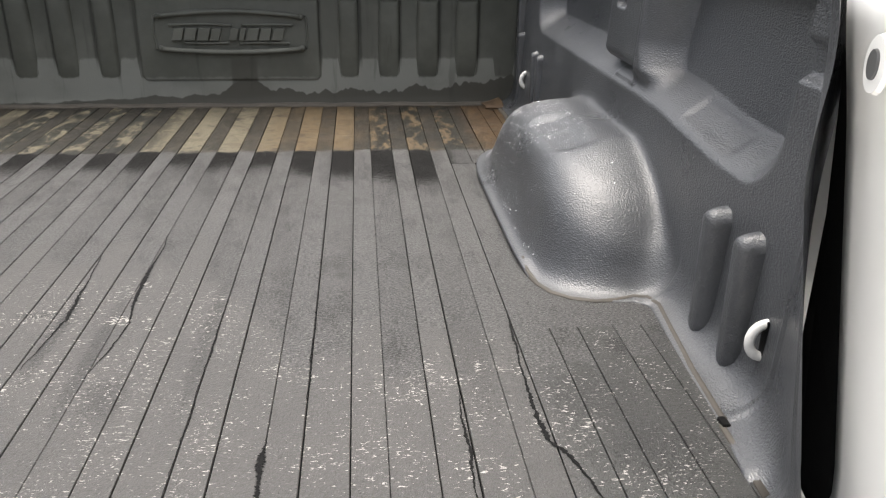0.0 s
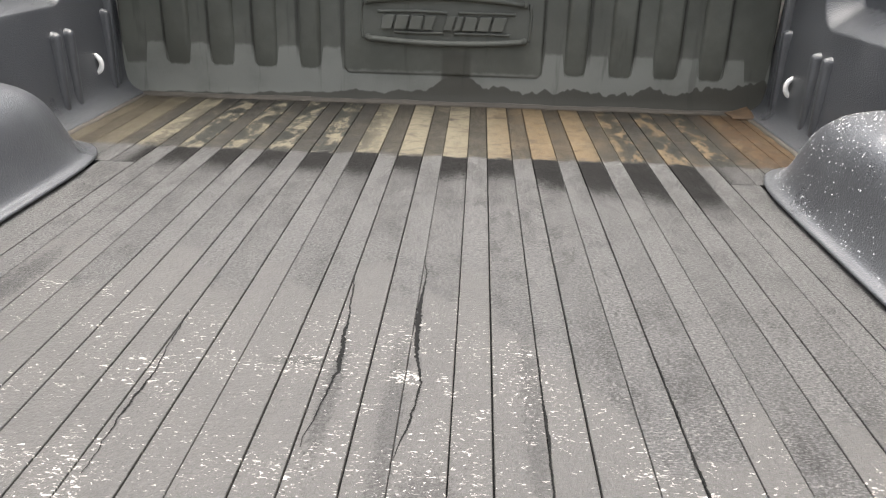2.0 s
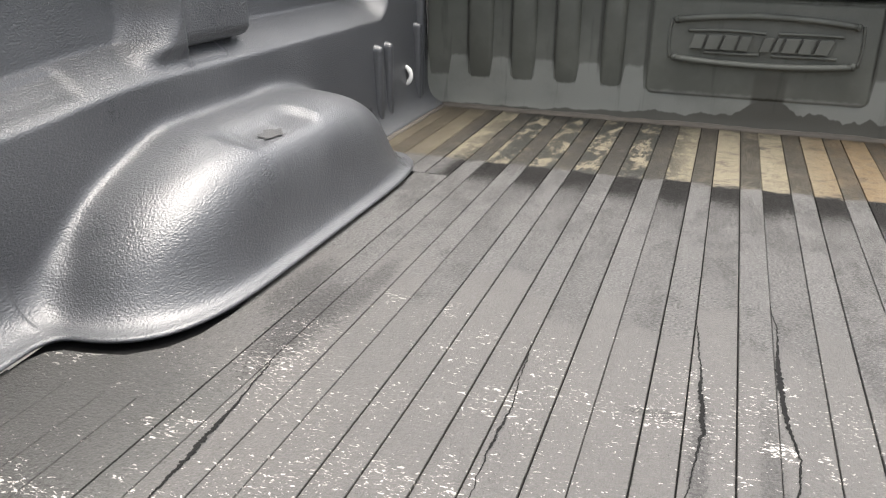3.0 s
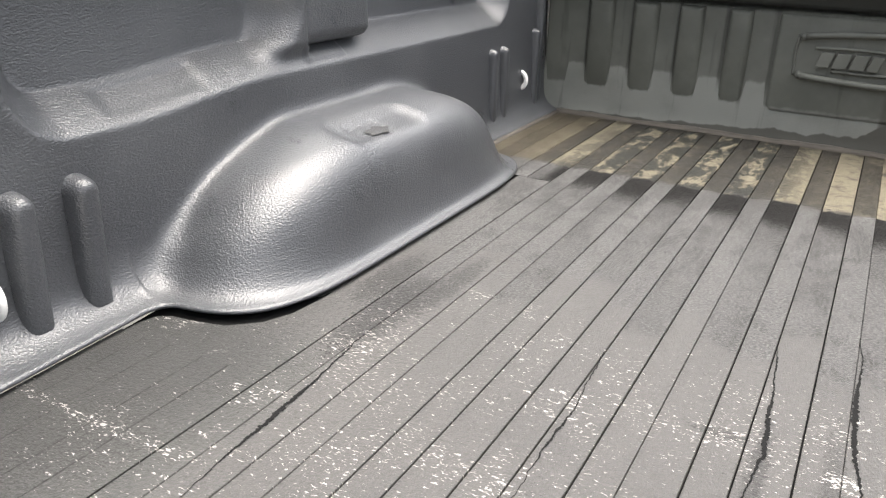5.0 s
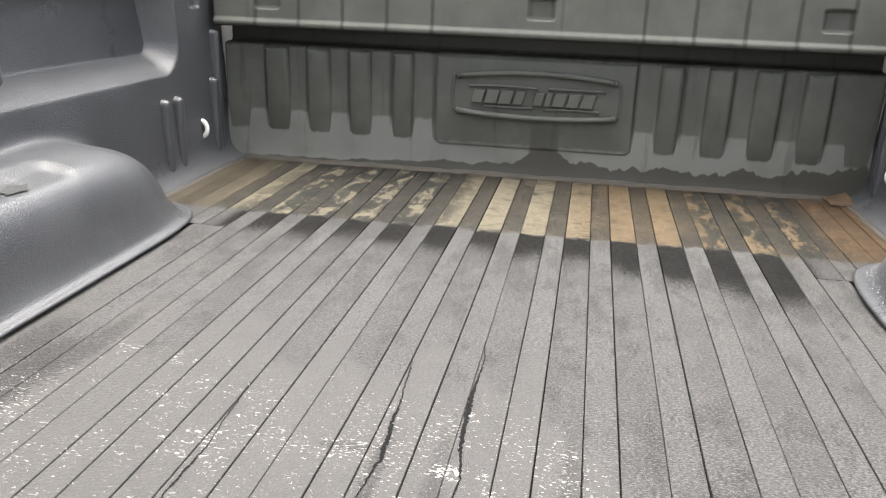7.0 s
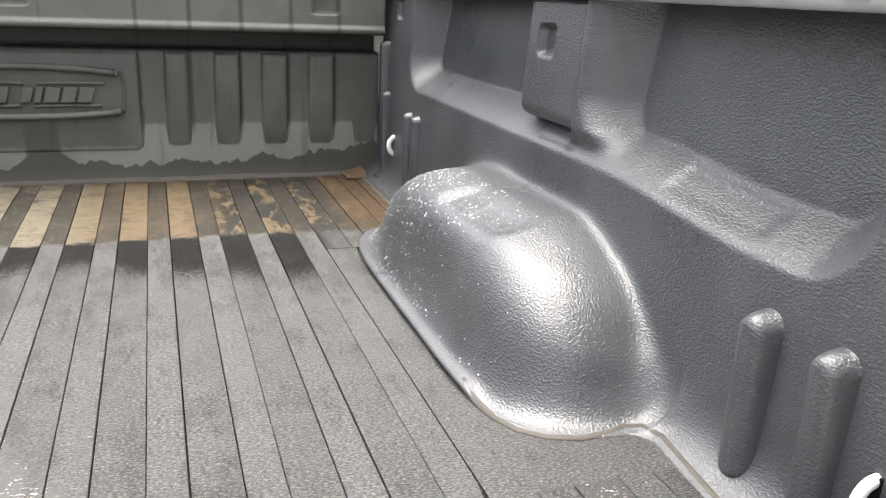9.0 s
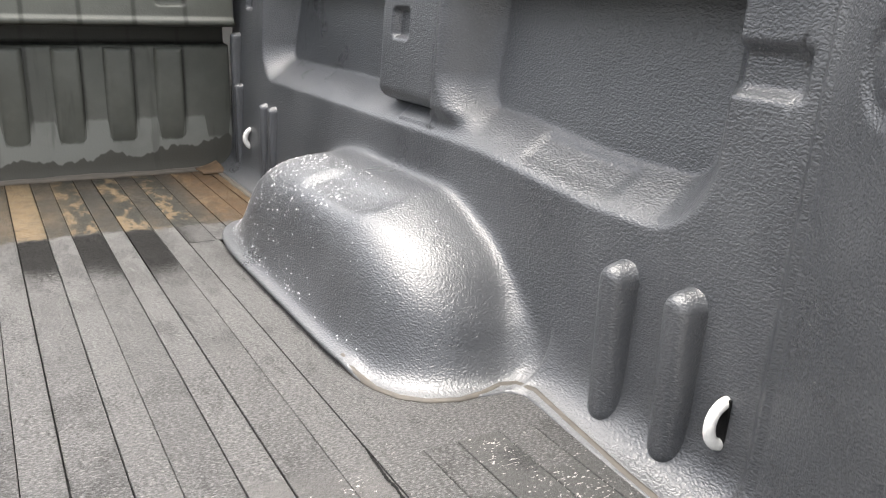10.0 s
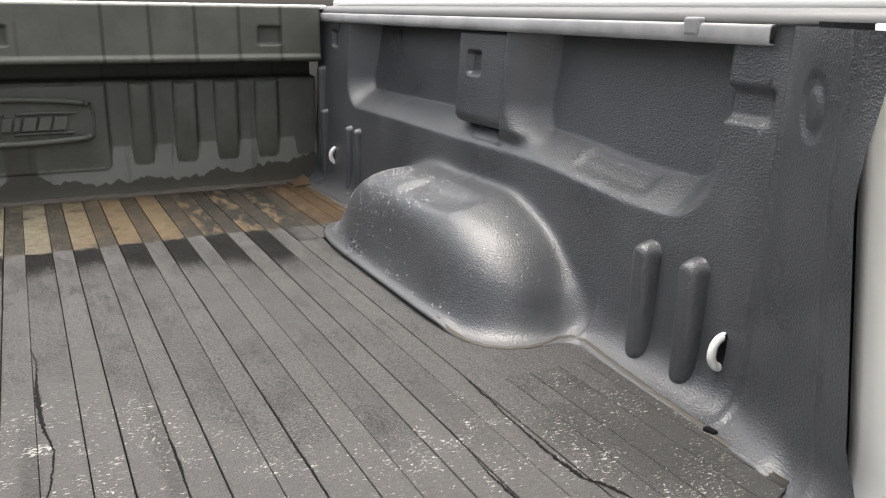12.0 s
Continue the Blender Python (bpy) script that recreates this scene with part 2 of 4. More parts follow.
    gate = k.math("MULTIPLY", k.ramp(k.math("ADD", k.math("ADD", y, k.ramp(x, 0.1, 0.5, 0.0, 0.22)), k.math("MULTIPLY", patch, 0.25)), -0.92, -1.12), k.math("MULTIPLY", k.ramp(patch, 0.36, 0.62, 0.40, 1.0), k.ramp(x, -0.64, -0.46, 0.55, 1.0)))
    level = k.math("ADD", flk, k.math("MULTIPLY", gate, 0.13))
    # a scratched line across the left corner and one bright scuff
    scratch = k.math("MULTIPLY", k.ramp(k.math("ABSOLUTE", k.math("ADD", k.math("ADD", y, 1.596), k.math("MULTIPLY", k.math("SUBTRACT", patch, 0.5), 0.03))), 0.012, 0.002), k.ramp(x, -0.46, -0.50))
    dx, dy = k.math("SUBTRACT", x, 0.028), k.math("ADD", y, 1.325)
    scuffed = k.ramp(k.math("SQRT", k.math("ADD", k.math("MULTIPLY", dx, dx), k.math("MULTIPLY", dy, dy))), 0.026, 0.008)
    level = k.math("ADD", level, k.math("MULTIPLY", k.math("MAXIMUM", scratch, k.math("MULTIPLY", scuffed, 1.4)), 0.11))
    flecks = k.math("MULTIPLY", k.ramp(level, 0.762, 0.787), k.ramp(gate, 0.05, 0.3))
    bold = k.math("ADD", k.noise(1.0, 3, 0.6, k.mapped((105, 240, 1)), 1.0), k.math("MULTIPLY", k.ramp(k.noise(11, 4, 0.7), 0.42, 0.66), 0.17))
    flecks = k.math("MAXIMUM", flecks, k.math("MULTIPLY", k.ramp(bold, 0.763, 0.785), k.ramp(gate, 0.15, 0.4)))
    tone = k.mix(flecks, tone, (0.46, 0.44, 0.41))
    # stained band along the front
    edge = k.math("ADD", y, k.math("MULTIPLY", k.math("SUBTRACT", k.noise(24, 5, 0.7), 0.5), 0.085))
    band = k.ramp(edge, -0.492, -0.478)
    shift = nt.nodes.new("ShaderNodeVectorMath")
    shift.operation = "MULTIPLY_ADD"
    k.put(shift.inputs[0], rnd)
    shift.inputs[1].default_value = (0.0, 0.0, 9.0)
    k.put(shift.inputs[2], k.pos)
    own = shift.outputs[0]
    blot = k.noise(17, 4, 0.7, own)
    ochre = k.mix(k.ramp(x, 0.02, 0.22), (0.165, 0.146, 0.104), (0.135, 0.098, 0.056))
    umber = k.mix(k.ramp(x, 0.02, 0.25), (0.030, 0.0275, 0.022), (0.054, 0.041, 0.026))
    if wide:
        stain = k.mix(k.ramp(blot, 0.54, 0.68), ochre, umber)
        ends = k.math("MAXIMUM", k.ramp(x, 0.30, 0.42), k.ramp(x, -0.06, -0.18))
        ends = k.math("MULTIPLY", ends, k.ramp(x, -0.60, -0.50, 0.3, 1.0))
        murk = k.math("MULTIPLY", ends, k.ramp(k.noise(1.0, 5, 0.72, k.mapped((36, 15, 9), own)), 0.44, 0.50))
        stain = k.mix(k.math("MULTIPLY", murk, 0.95), stain, (0.0105, 0.0132, 0.012))
    else:
        stain = k.mix(k.ramp(blot, 0.35, 0.65), umber, (0.026, 0.024, 0.019))
        smear = k.ramp(k.noise(1.0, 5, 0.75, k.mapped((90, 30, 9), own)), 0.50, 0.60)
        stain = k.mix(k.math("MULTIPLY", smear, 0.30), stain, ochre)
        stain = k.mix(k.math("MULTIPLY", k.ramp(k.noise(7, 3, 0.6), 0.55, 0.7), 0.6), stain, ochre)
        stain = k.mix(k.math("MULTIPLY", k.math("MAXIMUM", k.ramp(x, -0.06, -0.18), k.ramp(x, 0.30, 0.42)), k.ramp(k.noise(15, 5, 0.8, own), 0.42, 0.50, 0.0, 0.85)), stain, (0.020, 0.0195, 0.0172))
    stain = k.mix(k.math("MULTIPLY", k.ramp(k.noise(55, 6, 0.8, own), 0.50, 0.60), 0.6), stain, (0.034, 0.029, 0.021))
    stain = k.mix(k.math("MULTIPLY", k.ramp(fine, 0.5, 0.7), 0.35), stain, (0.030, 0.025, 0.018))
    # brown corner beyond the last ribs, with hardly any pattern
    stain = k.mix(k.math("MULTIPLY", k.ramp(x, -0.585, -0.655), k.ramp(fine, 0.35, 0.6, 0.95, 0.55)), stain, (0.060, 0.049, 0.032))
    rust = k.math("MULTIPLY", k.ramp(x, 0.60, 0.68), k.ramp(fine, 0.35, 0.6, 0.9, 0.4))
    stain = k.mix(rust, stain, (0.105, 0.062, 0.030))
    tone = k.mix(k.math("MULTIPLY", band, 0.93), tone, stain)
    mottle = k.math("MULTIPLY", k.ramp(k.noise(42, 6, 0.78, own), 0.49, 0.57), k.math("MULTIPLY", mid, k.math("SUBTRACT", 1.0, band)))
    tone = k.mix(k.math("MULTIPLY", mottle, 0.40 if wide else 0.14), tone, (0.022, 0.0217, 0.021))
    if wide:
        # the wide ribs keep a darker, mottled film over the middle
        film = k.math("MULTIPLY", k.ramp(k.noise(10, 5, 0.75, own), 0.42, 0.58), k.math("MULTIPLY", mid, k.math("SUBTRACT", 1.0, band)))
        tone = k.mix(k.math("MULTIPLY", film, 0.56), tone, (0.026, 0.0257, 0.025))
        # dark wet patches that follow the stained band
        reach = k.math("MULTIPLY_ADD", k.noise(5.5, 3, 0.6, k.mapped((1, 0.3, 1))), 0.26)
        reach.node.inputs[2].default_value = 0.0
        reach = k.math("ADD", reach, k.math("MULTIPLY", k.ramp(x, 0.1, 0.48), 0.10))
        dark = k.math("MULTIPLY", k.math("SUBTRACT", 1.0, band), k.ramp(k.math("ADD", k.math("ADD", k.math("ADD", y, 0.49), reach), k.math("MULTIPLY", k.math("SUBTRACT", torn, 0.5), 0.26)), -0.055, 0.04))
        dark = k.math("MULTIPLY", dark, k.ramp(k.math("ABSOLUTE", x), 0.585, 0.545))
        tone = k.mix(k.math("MULTIPLY", dark, 0.94), tone, (0.0075, 0.0073, 0.007))
    # salt-and-pepper grain of the worn middle
    pale = k.math("MULTIPLY", mid, k.math("SUBTRACT", 1.0, band))
    if wide:
        pale = k.math("MULTIPLY", pale, k.math("SUBTRACT", 1.0, dark))
    tone = k.mix(k.math("MULTIPLY", pale, 0.38 if wide else 0.46), tone, (0.101, 0.1005, 0.0995))
    # ragged smudges left by water, heaviest near the stained band and over the wide ribs
    smudge = k.noise(1.0, 6, 0.72, k.mapped((26, 11, 9), own))
    heavy = k.ramp(k.math("ADD", y, k.math("MULTIPLY", torn, 0.10)), -1.00, -0.50, 0.02, 0.14)
    smudge = k.ramp(k.math("ADD", smudge, heavy), 0.52 if wide else 0.565, 0.66)
    tone = k.mix(k.math("MULTIPLY", k.math("MULTIPLY", smudge, pale), k.ramp(sand, 0.42, 0.54, 0.35, 0.85)), tone, (0.020, 0.0199, 0.0195))
    pepper = k.noise(1.0, 4, 0.72, k.mapped((230, 520, 300)))
    where = k.math("MULTIPLY_ADD", mid, 0.85)
    where.node.inputs[2].default_value = 0.15
    where = k.math("MULTIPLY", where, k.math("SUBTRACT", 1.0, k.math("MULTIPLY", band, 0.85)))
    if wide:
        where = k.math("MULTIPLY", where, k.math("SUBTRACT", 1.0, k.math("MULTIPLY", dark, 0.8)))
    tone = k.mix(k.math("MULTIPLY", k.ramp(pepper, 0.505, 0.575), k.math("MULTIPLY", where, 0.58)), tone, (0.0135, 0.0105, 0.0105))
    tone = k.mix(k.math("MULTIPLY", k.ramp(pepper, 0.462, 0.395), k.math("MULTIPLY", where, 0.58)), tone, (0.250, 0.247, 0.240))
    toned = nt.nodes.new("ShaderNodeVectorMath")
    toned.operation = "SCALE"
    k.put(toned.inputs[0], tone)
    toned.inputs["Scale"].default_value = 0.72
    k.put(b.inputs["Base Color"], toned.outputs[0])
    rough = k.ramp(cloud, 0.3, 0.7, 0.46, 0.60)
    if wide:
        rough = k.math("SUBTRACT", rough, k.math("MULTIPLY", dark, 0.05))
    rough = k.math("SUBTRACT", rough, k.math("MULTIPLY", flecks, 0.15))
    k.put(b.inputs["Roughness"], rough)
    shine = k.math("SUBTRACT", 0.24, k.math("MULTIPLY", band, 0.13))
    if wide:
        shine = k.math("SUBTRACT", shine, k.math("MULTIPLY", dark, 0.20))
    k.put(b.inputs["Specular IOR Level"], shine)
    k.bump(k.math("ADD", k.math("SUBTRACT", grain, k.math("MULTIPLY", k.math("MULTIPLY", pepper, where), 0.6)), k.math("MULTIPLY", fine, 0.6)), 0.85, 0.0035, b)
    return m


MAT_WIDE, MAT_NARROW = rubber("mat_rubber_wide_rib", True), rubber("mat_rubber_narrow_rib", False)


def plain(name, base, rough, metal=0.0, vary=0.12, scale=25, bump=0.0, coat=0.0, gloss=0.5):
    m, nt, b = mat_new(name)
    k = Nodes(nt)
    n = k.noise(scale, 5, 0.6)
    dark = tuple(c * (1 - vary) for c in base)
    k.put(b.inputs["Base Color"], k.mix(k.ramp(n, 0.3, 0.7), dark, base))
    k.put(b.inputs["Roughness"], k.ramp(n, 0.3, 0.7, rough, rough + 0.08))
    b.inputs["Metallic"].default_value = metal
    b.inputs["Coat Weight"].default_value = coat
    b.inputs["Specular IOR Level"].default_value = gloss
    if bump:
        k.bump(k.noise(scale * 14, 3), bump, 0.001, b)
    return m


MAT_WHITE = plain("white_body_paint", (0.74, 0.74, 0.72), 0.30, vary=0.05, scale=6, coat=0.5)
MAT_RAIL = plain("grey_rail_cover", (0.10, 0.10, 0.10), 0.5, vary=0.2, scale=14, bump=0.05)
MAT_LIP = plain("pale_rail_lip", (0.27, 0.27, 0.275), 0.38, vary=0.35, scale=9, bump=0.06)
MAT_HOOK = plain("white_coated_steel", (0.80, 0.79, 0.76), 0.35, vary=0.18, scale=120, bump=0.1)
MAT_STEEL = plain("zinc_steel", (0.40, 0.385, 0.34), 0.42, 0.75, 0.35, 90)
MAT_BLACK = plain("black_rubber_and_shade", (0.007, 0.007, 0.007), 0.8, vary=0.5, scale=160, bump=0.6, gloss=0.12)
MAT_EDGE = plain("mat_cut_edge", (0.060, 0.052, 0.042), 0.7, vary=0.35, scale=40, bump=0.2)
MAT_UNDER = plain("mat_underlay", (0.008, 0.008, 0.008), 0.9, vary=0.4, scale=60, gloss=0.1)
MAT_RUST = plain("rust_stained_rubber", (0.085, 0.052, 0.026), 0.8, vary=0.5, scale=40, bump=0.3)
MAT_WORN = plain("worn_plastic", (0.026, 0.027, 0.029), 0.6, vary=0.6, scale=120, bump=0.4)
MAT_RED = plain("red_lens", (0.30, 0.012, 0.015), 0.12, vary=0.1, coat=0.6)
MAT_GROUND = plain("pale_concrete", (0.52, 0.51, 0.49), 0.85, vary=0.2, scale=3, bump=0.3)


# ---- mesh helpers ----
def mesh_of(name, verts, faces, material, smooth=True):
    me = bpy.data.meshes.new(name)
    me.from_pydata(verts, [], faces)
    me.materials.append(material)
    if smooth:
        me.polygons.foreach_set("use_smooth", [True] * len(me.polygons))
    me.update()
    return me


def part_mesh(name, me, parent, label=""):
    ob = new(name, me)
    ob.parent = parent
    return tagged(ob, label)


def part(name, bm, material, parent, label="", smooth=False):
    me = bpy.data.meshes.new(name)
    bm.to_mesh(me)
    bm.free()
    me.materials.append(material)
    if smooth:
        me.polygons.foreach_set("use_smooth", [True] * len(me.polygons))
    return part_mesh(name, me, parent, label)


def root(name, label, category, group="", kind="", at=(0, 0, 0)):
    ob = new(name)
    ob.empty_display_size = 0.05
    ob.location = at
    return tagged(ob, label, category, group, kind)


def grid(rows):
    """Vertices and faces of a sheet from rows of points, all rows of one length."""
    verts = [p for row in rows for p in row]
    n = len(rows[0])
    faces = [(i * n + j, i * n + j + 1, (i + 1) * n + j + 1, (i + 1) * n + j) for i in range(len(rows) - 1) for j in range(n - 1)]
    return verts, faces


def box(bm, x0, x1, y0, y1, z0, z1, bevel=0.0, seg=2):
    r = bmesh.ops.create_cube(bm, size=1.0, matrix=Matrix.Translation(((x0 + x1) / 2, (y0 + y1) / 2, (z0 + z1) / 2)) @ Matrix.Diagonal((x1 - x0, y1 - y0, z1 - z0, 1)))
    if bevel:
        edges = list({e for v in r["verts"] for e in v.link_edges})
        bmesh.ops.bevel(bm, geom=edges, offset=bevel, segments=seg, affect="EDGES", profile=0.5)


def ss(a, b, v):
    t = min(1.0, max(0.0, (v - a) / (b - a)))
    return t * t * (3 - 2 * t)


def tube(points, radius, sides=10, flat=1.0):
    """A round bar through points, with closed ends."""
    pts = [Vector(p) for p in points]
    verts, faces = [], []
    for i, p in enumerate(pts):
        way = (pts[min(i + 1, len(pts) - 1)] - pts[max(i - 1, 0)]).normalized()
        side = way.cross(Vector((0, 1, 0)) if abs(way.y) < 0.9 else Vector((1, 0, 0))).normalized()
        up = way.cross(side)
        for k in range(sides):
            a = 2 * math.pi * k / sides
            verts.append(p + radius * (math.cos(a) * side + flat * math.sin(a) * up))
    for i in range(len(pts) - 1):
        for k in range(sides):
            faces.append((i * sides + k, i * sides + (k + 1) % sides, (i + 1) * sides + (k + 1) % sides, (i + 1) * sides + k))
    faces.append(tuple(range(sides))[::-1])
    faces.append(tuple(range((len(pts) - 1) * sides, len(pts) * sides)))
    return verts, faces


# ---- setting: ground, bed floor, body ----
ground = bmesh.new()
bmesh.ops.create_grid(ground, x_segments=1, y_segments=1, size=400)
g = part("ground", ground, MAT_GROUND, None)
g.location.z = -0.82
tagged(g, "pale concrete yard around the truck", "ground", kind="structure")

fl = bmesh.new()
half = [(0.742, 0.05), (0.742, -1.78)] + [(0.652 + 0.09 * math.cos(math.pi / 2 * k / 8), -1.78 - 0.09 * math.sin(math.pi / 2 * k / 8)) for k in range(1, 9)]
sheet = fl.faces.new([fl.verts.new((x, y, -0.012)) for x, y in half + [(-x, y) for x, y in half[::-1]]])
grown = bmesh.ops.extrude_face_region(fl, geom=[sheet])
for vert in [e for e in grown["geom"] if isinstance(e, bmesh.types.BMVert)]:
    vert.co.z = -0.045
bmesh.ops.recalc_face_normals(fl, faces=fl.faces)
tagged(part("floor", fl, MAT_SIDE, None), "dark plastic-lined truck bed floor under the mat", "floor", kind="structure")

# bed walls of the body, painted white outside
for s, nm in ((1, "wall_right"), (-1, "wall_left")):
    w = bmesh.new()
    xs = sorted((s * 0.915, s * 0.96))
    box(w, xs[0], xs[1], -1.90, 0.10, -0.45, 0.47, 0.012)
    tagged(part(nm, w, MAT_WHITE, None), "white painted outer side of the truck bed", "wall", kind="structure")
w = bmesh.new()
box(w, -0.914, 0.914, 0.064, 0.12, -0.30, 0.47, 0.008)
tagged(part("wall_front", w, MAT_WHITE, None), "white painted front wall of the truck bed", "wall", kind="structure")


def bed_rail(s):
    """Top rail: pale turned-down inner lip, dark groove and cover, white body edge outside."""
    thing = root("bed_rail", "grey top rail with pale turned-down lip along the bed side", "bed rail", "bed rails", "structure")
    ys = (0.09, 0.02, -0.4, -0.8, -1.2, -1.575, -1.92)
    for nm, prof, material, end in (
        ("lip", [(0.822, 0.4455), (0.814, 0.4458), (0.8105, 0.448), (0.8100, 0.4535), (0.8105, 0.4655), (0.8135, 0.4690), (0.820, 0.4695)], MAT_LIP, -1.576),
        ("cover", [(0.8185, 0.4685), (0.8180, 0.4720), (0.8205, 0.4790), (0.827, 0.4835), (0.86, 0.4870), (0.888, 0.4885)], MAT_RAIL, -1.92),
        ("body_edge", [(0.888, 0.484), (0.889, 0.4995), (0.892, 0.5045), (0.90, 0.507), (0.945, 0.508), (0.962, 0.502), (0.967, 0.49), (0.967, 0.44)], MAT_WHITE, -1.92)):
        rows = [[(s * x, max(y, end), z) for x, z in prof] for y in ys if y > end - 0.2]
        v, f = grid(rows if s > 0 else rows[::-1])
        part_mesh(nm, mesh_of(nm, v, f, material), thing).modifiers.new("thick", "SOLIDIFY").thickness = -0.0025
    bm = bmesh.new()
    x0, x1 = sorted((s * 0.8075, s * 0.826))
    box(bm, x0, x1, -1.466, -1.440, 0.4545, 0.4760, 0.003)
    part("clip", bm, MAT_LIP, thing, "pale clip over the lip")
    return thing


bed_rail(1), bed_rail(-1)
bm = bmesh.new()
box(bm, -0.83, 0.83, -0.02, 0.12, 0.478, 0.490, 0.004)
tagged(part("front_rail", bm, MAT_WHITE, None), "white painted top rail across the front of the truck bed", "bed rail", kind="structure")


# ---- side liners ----
L_EDGE = [(0.603, -1.165), (0.600, -1.25), (0.606, -1.31), (0.622, -1.350), (0.655, -1.381), (0.700, -1.392), (0.727, -1.395), (0.742, -1.406), (0.748, -1.43), (0.745, -1.50), (0.739, -1.61)]
R_EDGE = [(0.603, -1.165), (0.603, -1.205), (0.611, -1.245), (0.626, -1.277), (0.650, -1.299), (0.685, -1.312), (0.715, -1.311), (0.742, -1.306), (0.758, -1.312), (0.766, -1.335), (0.760, -1.40), (0.751, -1.50), (0.745, -1.602)]
WELL_X, WELL_RX, WELL_YF, WELL_RYF, WELL_TOP = 0.812, 0.202, -0.86, 0.340, 0.1835
REAR = {1: (-1.05, 0.250), -1: (-1.07, 0.296)}
Y_FRONT, Y_REAR = 0.022, -1.813

# height of the wheel well cover, as a share of its crown, from its spine (0) to its foot (1)
FRONT_KNOTS = [(-0.2, 0.93), (0, 0.945), (0.1, 0.962), (0.2, 0.967), (0.32, 0.951), (0.45, 0.912), (0.59, 0.835), (0.70, 0.735), (0.785, 0.61), (0.845, 0.475), (0.89, 0.345), (0.93, 0.235), (0.97, 0.155), (1.005, 0.098), (1.035, 0.062), (1.055, 0.042), (1.1, 0.03)]
BACK_KNOTS = [(-0.2, 0.94), (0, 0.945), (0.06, 0.940), (0.13, 0.921), (0.26, 0.868), (0.43, 0.785), (0.60, 0.672), (0.71, 0.55), (0.80, 0.41), (0.868, 0.292), (0.915, 0.195), (0.955, 0.127), (0.99, 0.085), (1.02, 0.060), (1.055, 0.042), (1.1, 0.03)]
SIDE_KNOTS = [(-0.2, 0.94), (0, 0.945), (0.2, 0.955), (0.40, 0.935), (0.55, 0.900), (0.66, 0.868), (0.745, 0.812), (0.81, 0.728), (0.853, 0.625), (0.887, 0.49), (0.917, 0.335), (0.945, 0.205), (0.975, 0.115), (1.005, 0.070), (1.03, 0.053), (1.055, 0.042), (1.1, 0.03)]
R_STEPS = np.linspace(0.0, 1.08, 433)


def spline(r, knots):
    for k in range(1, len(knots) - 2):
        if knots[k][0] <= r <= knots[k + 1][0]:
            (x0, y0), (x1, y1), (x2, y2), (x3, y3) = knots[k - 1 : k + 3]
            t, w = (r - x1) / (x2 - x1), x2 - x1
            m1, m2 = (y2 - y0) / (x2 - x0) * w, (y3 - y1) / (x3 - x1) * w
            return (2 * t ** 3 - 3 * t * t + 1) * y1 + (t ** 3 - 2 * t * t + t) * m1 + (3 * t * t - 2 * t ** 3) * y2 + (t ** 3 - t * t) * m2
    return knots[-2][1]


T_FRONT, T_BACK, T_SIDE = (np.array([spline(r, kn) for r in R_STEPS]) for kn in (FRONT_KNOTS, BACK_KNOTS, SIDE_KNOTS))


def vss(a, b, v):
    """Smooth step from a to b, for arrays."""
    t = np.clip((v - a) / (b - a), 0.0, 1.0)
    return t * t * (3 - 2 * t)


def rounded(y, z, y0, y1, z0, z1, r):
    """Signed distance to a rectangle with round corners."""
    qy, qz = np.abs(y - (y0 + y1) / 2) - (y1 - y0) / 2 + r, np.abs(z - (z0 + z1) / 2) - (z1 - z0) / 2 + r
    return np.hypot(np.maximum(qy, 0), np.maximum(qz, 0)) + np.minimum(np.maximum(qy, qz), 0) - r


def smooth_min(a, b, k):
    h = np.maximum(k - np.abs(a - b), 0.0) / k
    return np.minimum(a, b) - h * h * k * 0.25


def well_radius(x, y, s):
    """How far out a place in plan lies on the cover (0 spine, 1 foot), and how far it belongs to its front, rear and inner side."""
    yr, ryr = REAR[s]
    dx = np.maximum(WELL_X - x, 0.0) / WELL_RX
    df, db = np.maximum(y - WELL_YF, 0.0) / WELL_RYF, np.maximum(yr - y, 0.0) / ryr
    dy = df + db
    p = np.full(np.shape(dx + dy), 3.2)
    for _ in range(3):
        r = (dx ** p + dy ** p + 1e-12) ** (1 / p)
        p = 2.7 + 1.3 * np.minimum(r, 1.0) ** 4
    total = dx * dx + dy * dy + 1e-9
    return r, df * dy / total, db * dy / total, dx * dx / total


def well_height(x, y, s):
    """Height of the wheel well cover over a place in plan, with the dish in its top."""
    r, f, b, side = well_radius(x, y, s)
    rear = np.interp(r, R_STEPS, T_BACK) - (0.022 * np.sin(math.pi * np.minimum(r, 1.0)) if s < 0 else 0.0)
    h = WELL_TOP * (f * np.interp(r, R_STEPS, T_FRONT) + b * rear + side * np.interp(r, R_STEPS, T_SIDE) + (1 - f - b - side) * 0.945)
    dish = 0.85 * (1 - vss(-0.036, 0.004, rounded(y, x, -1.085, -0.85, 0.655, 0.745, 0.040))) + 0.16 * (1 - vss(-0.014, 0.004, rounded(y, x, -1.04, -0.95, 0.668, 0.728, 0.018)))
    if s > 0:
        h = h - 0.0075 * vss(-1.13, -1.24, y) * vss(0.85, 1.0, r)
    return h - 0.0090 * dish * vss(0.09, 0.14, h) - 0.6 * np.maximum(r - 1.075, 0.0)


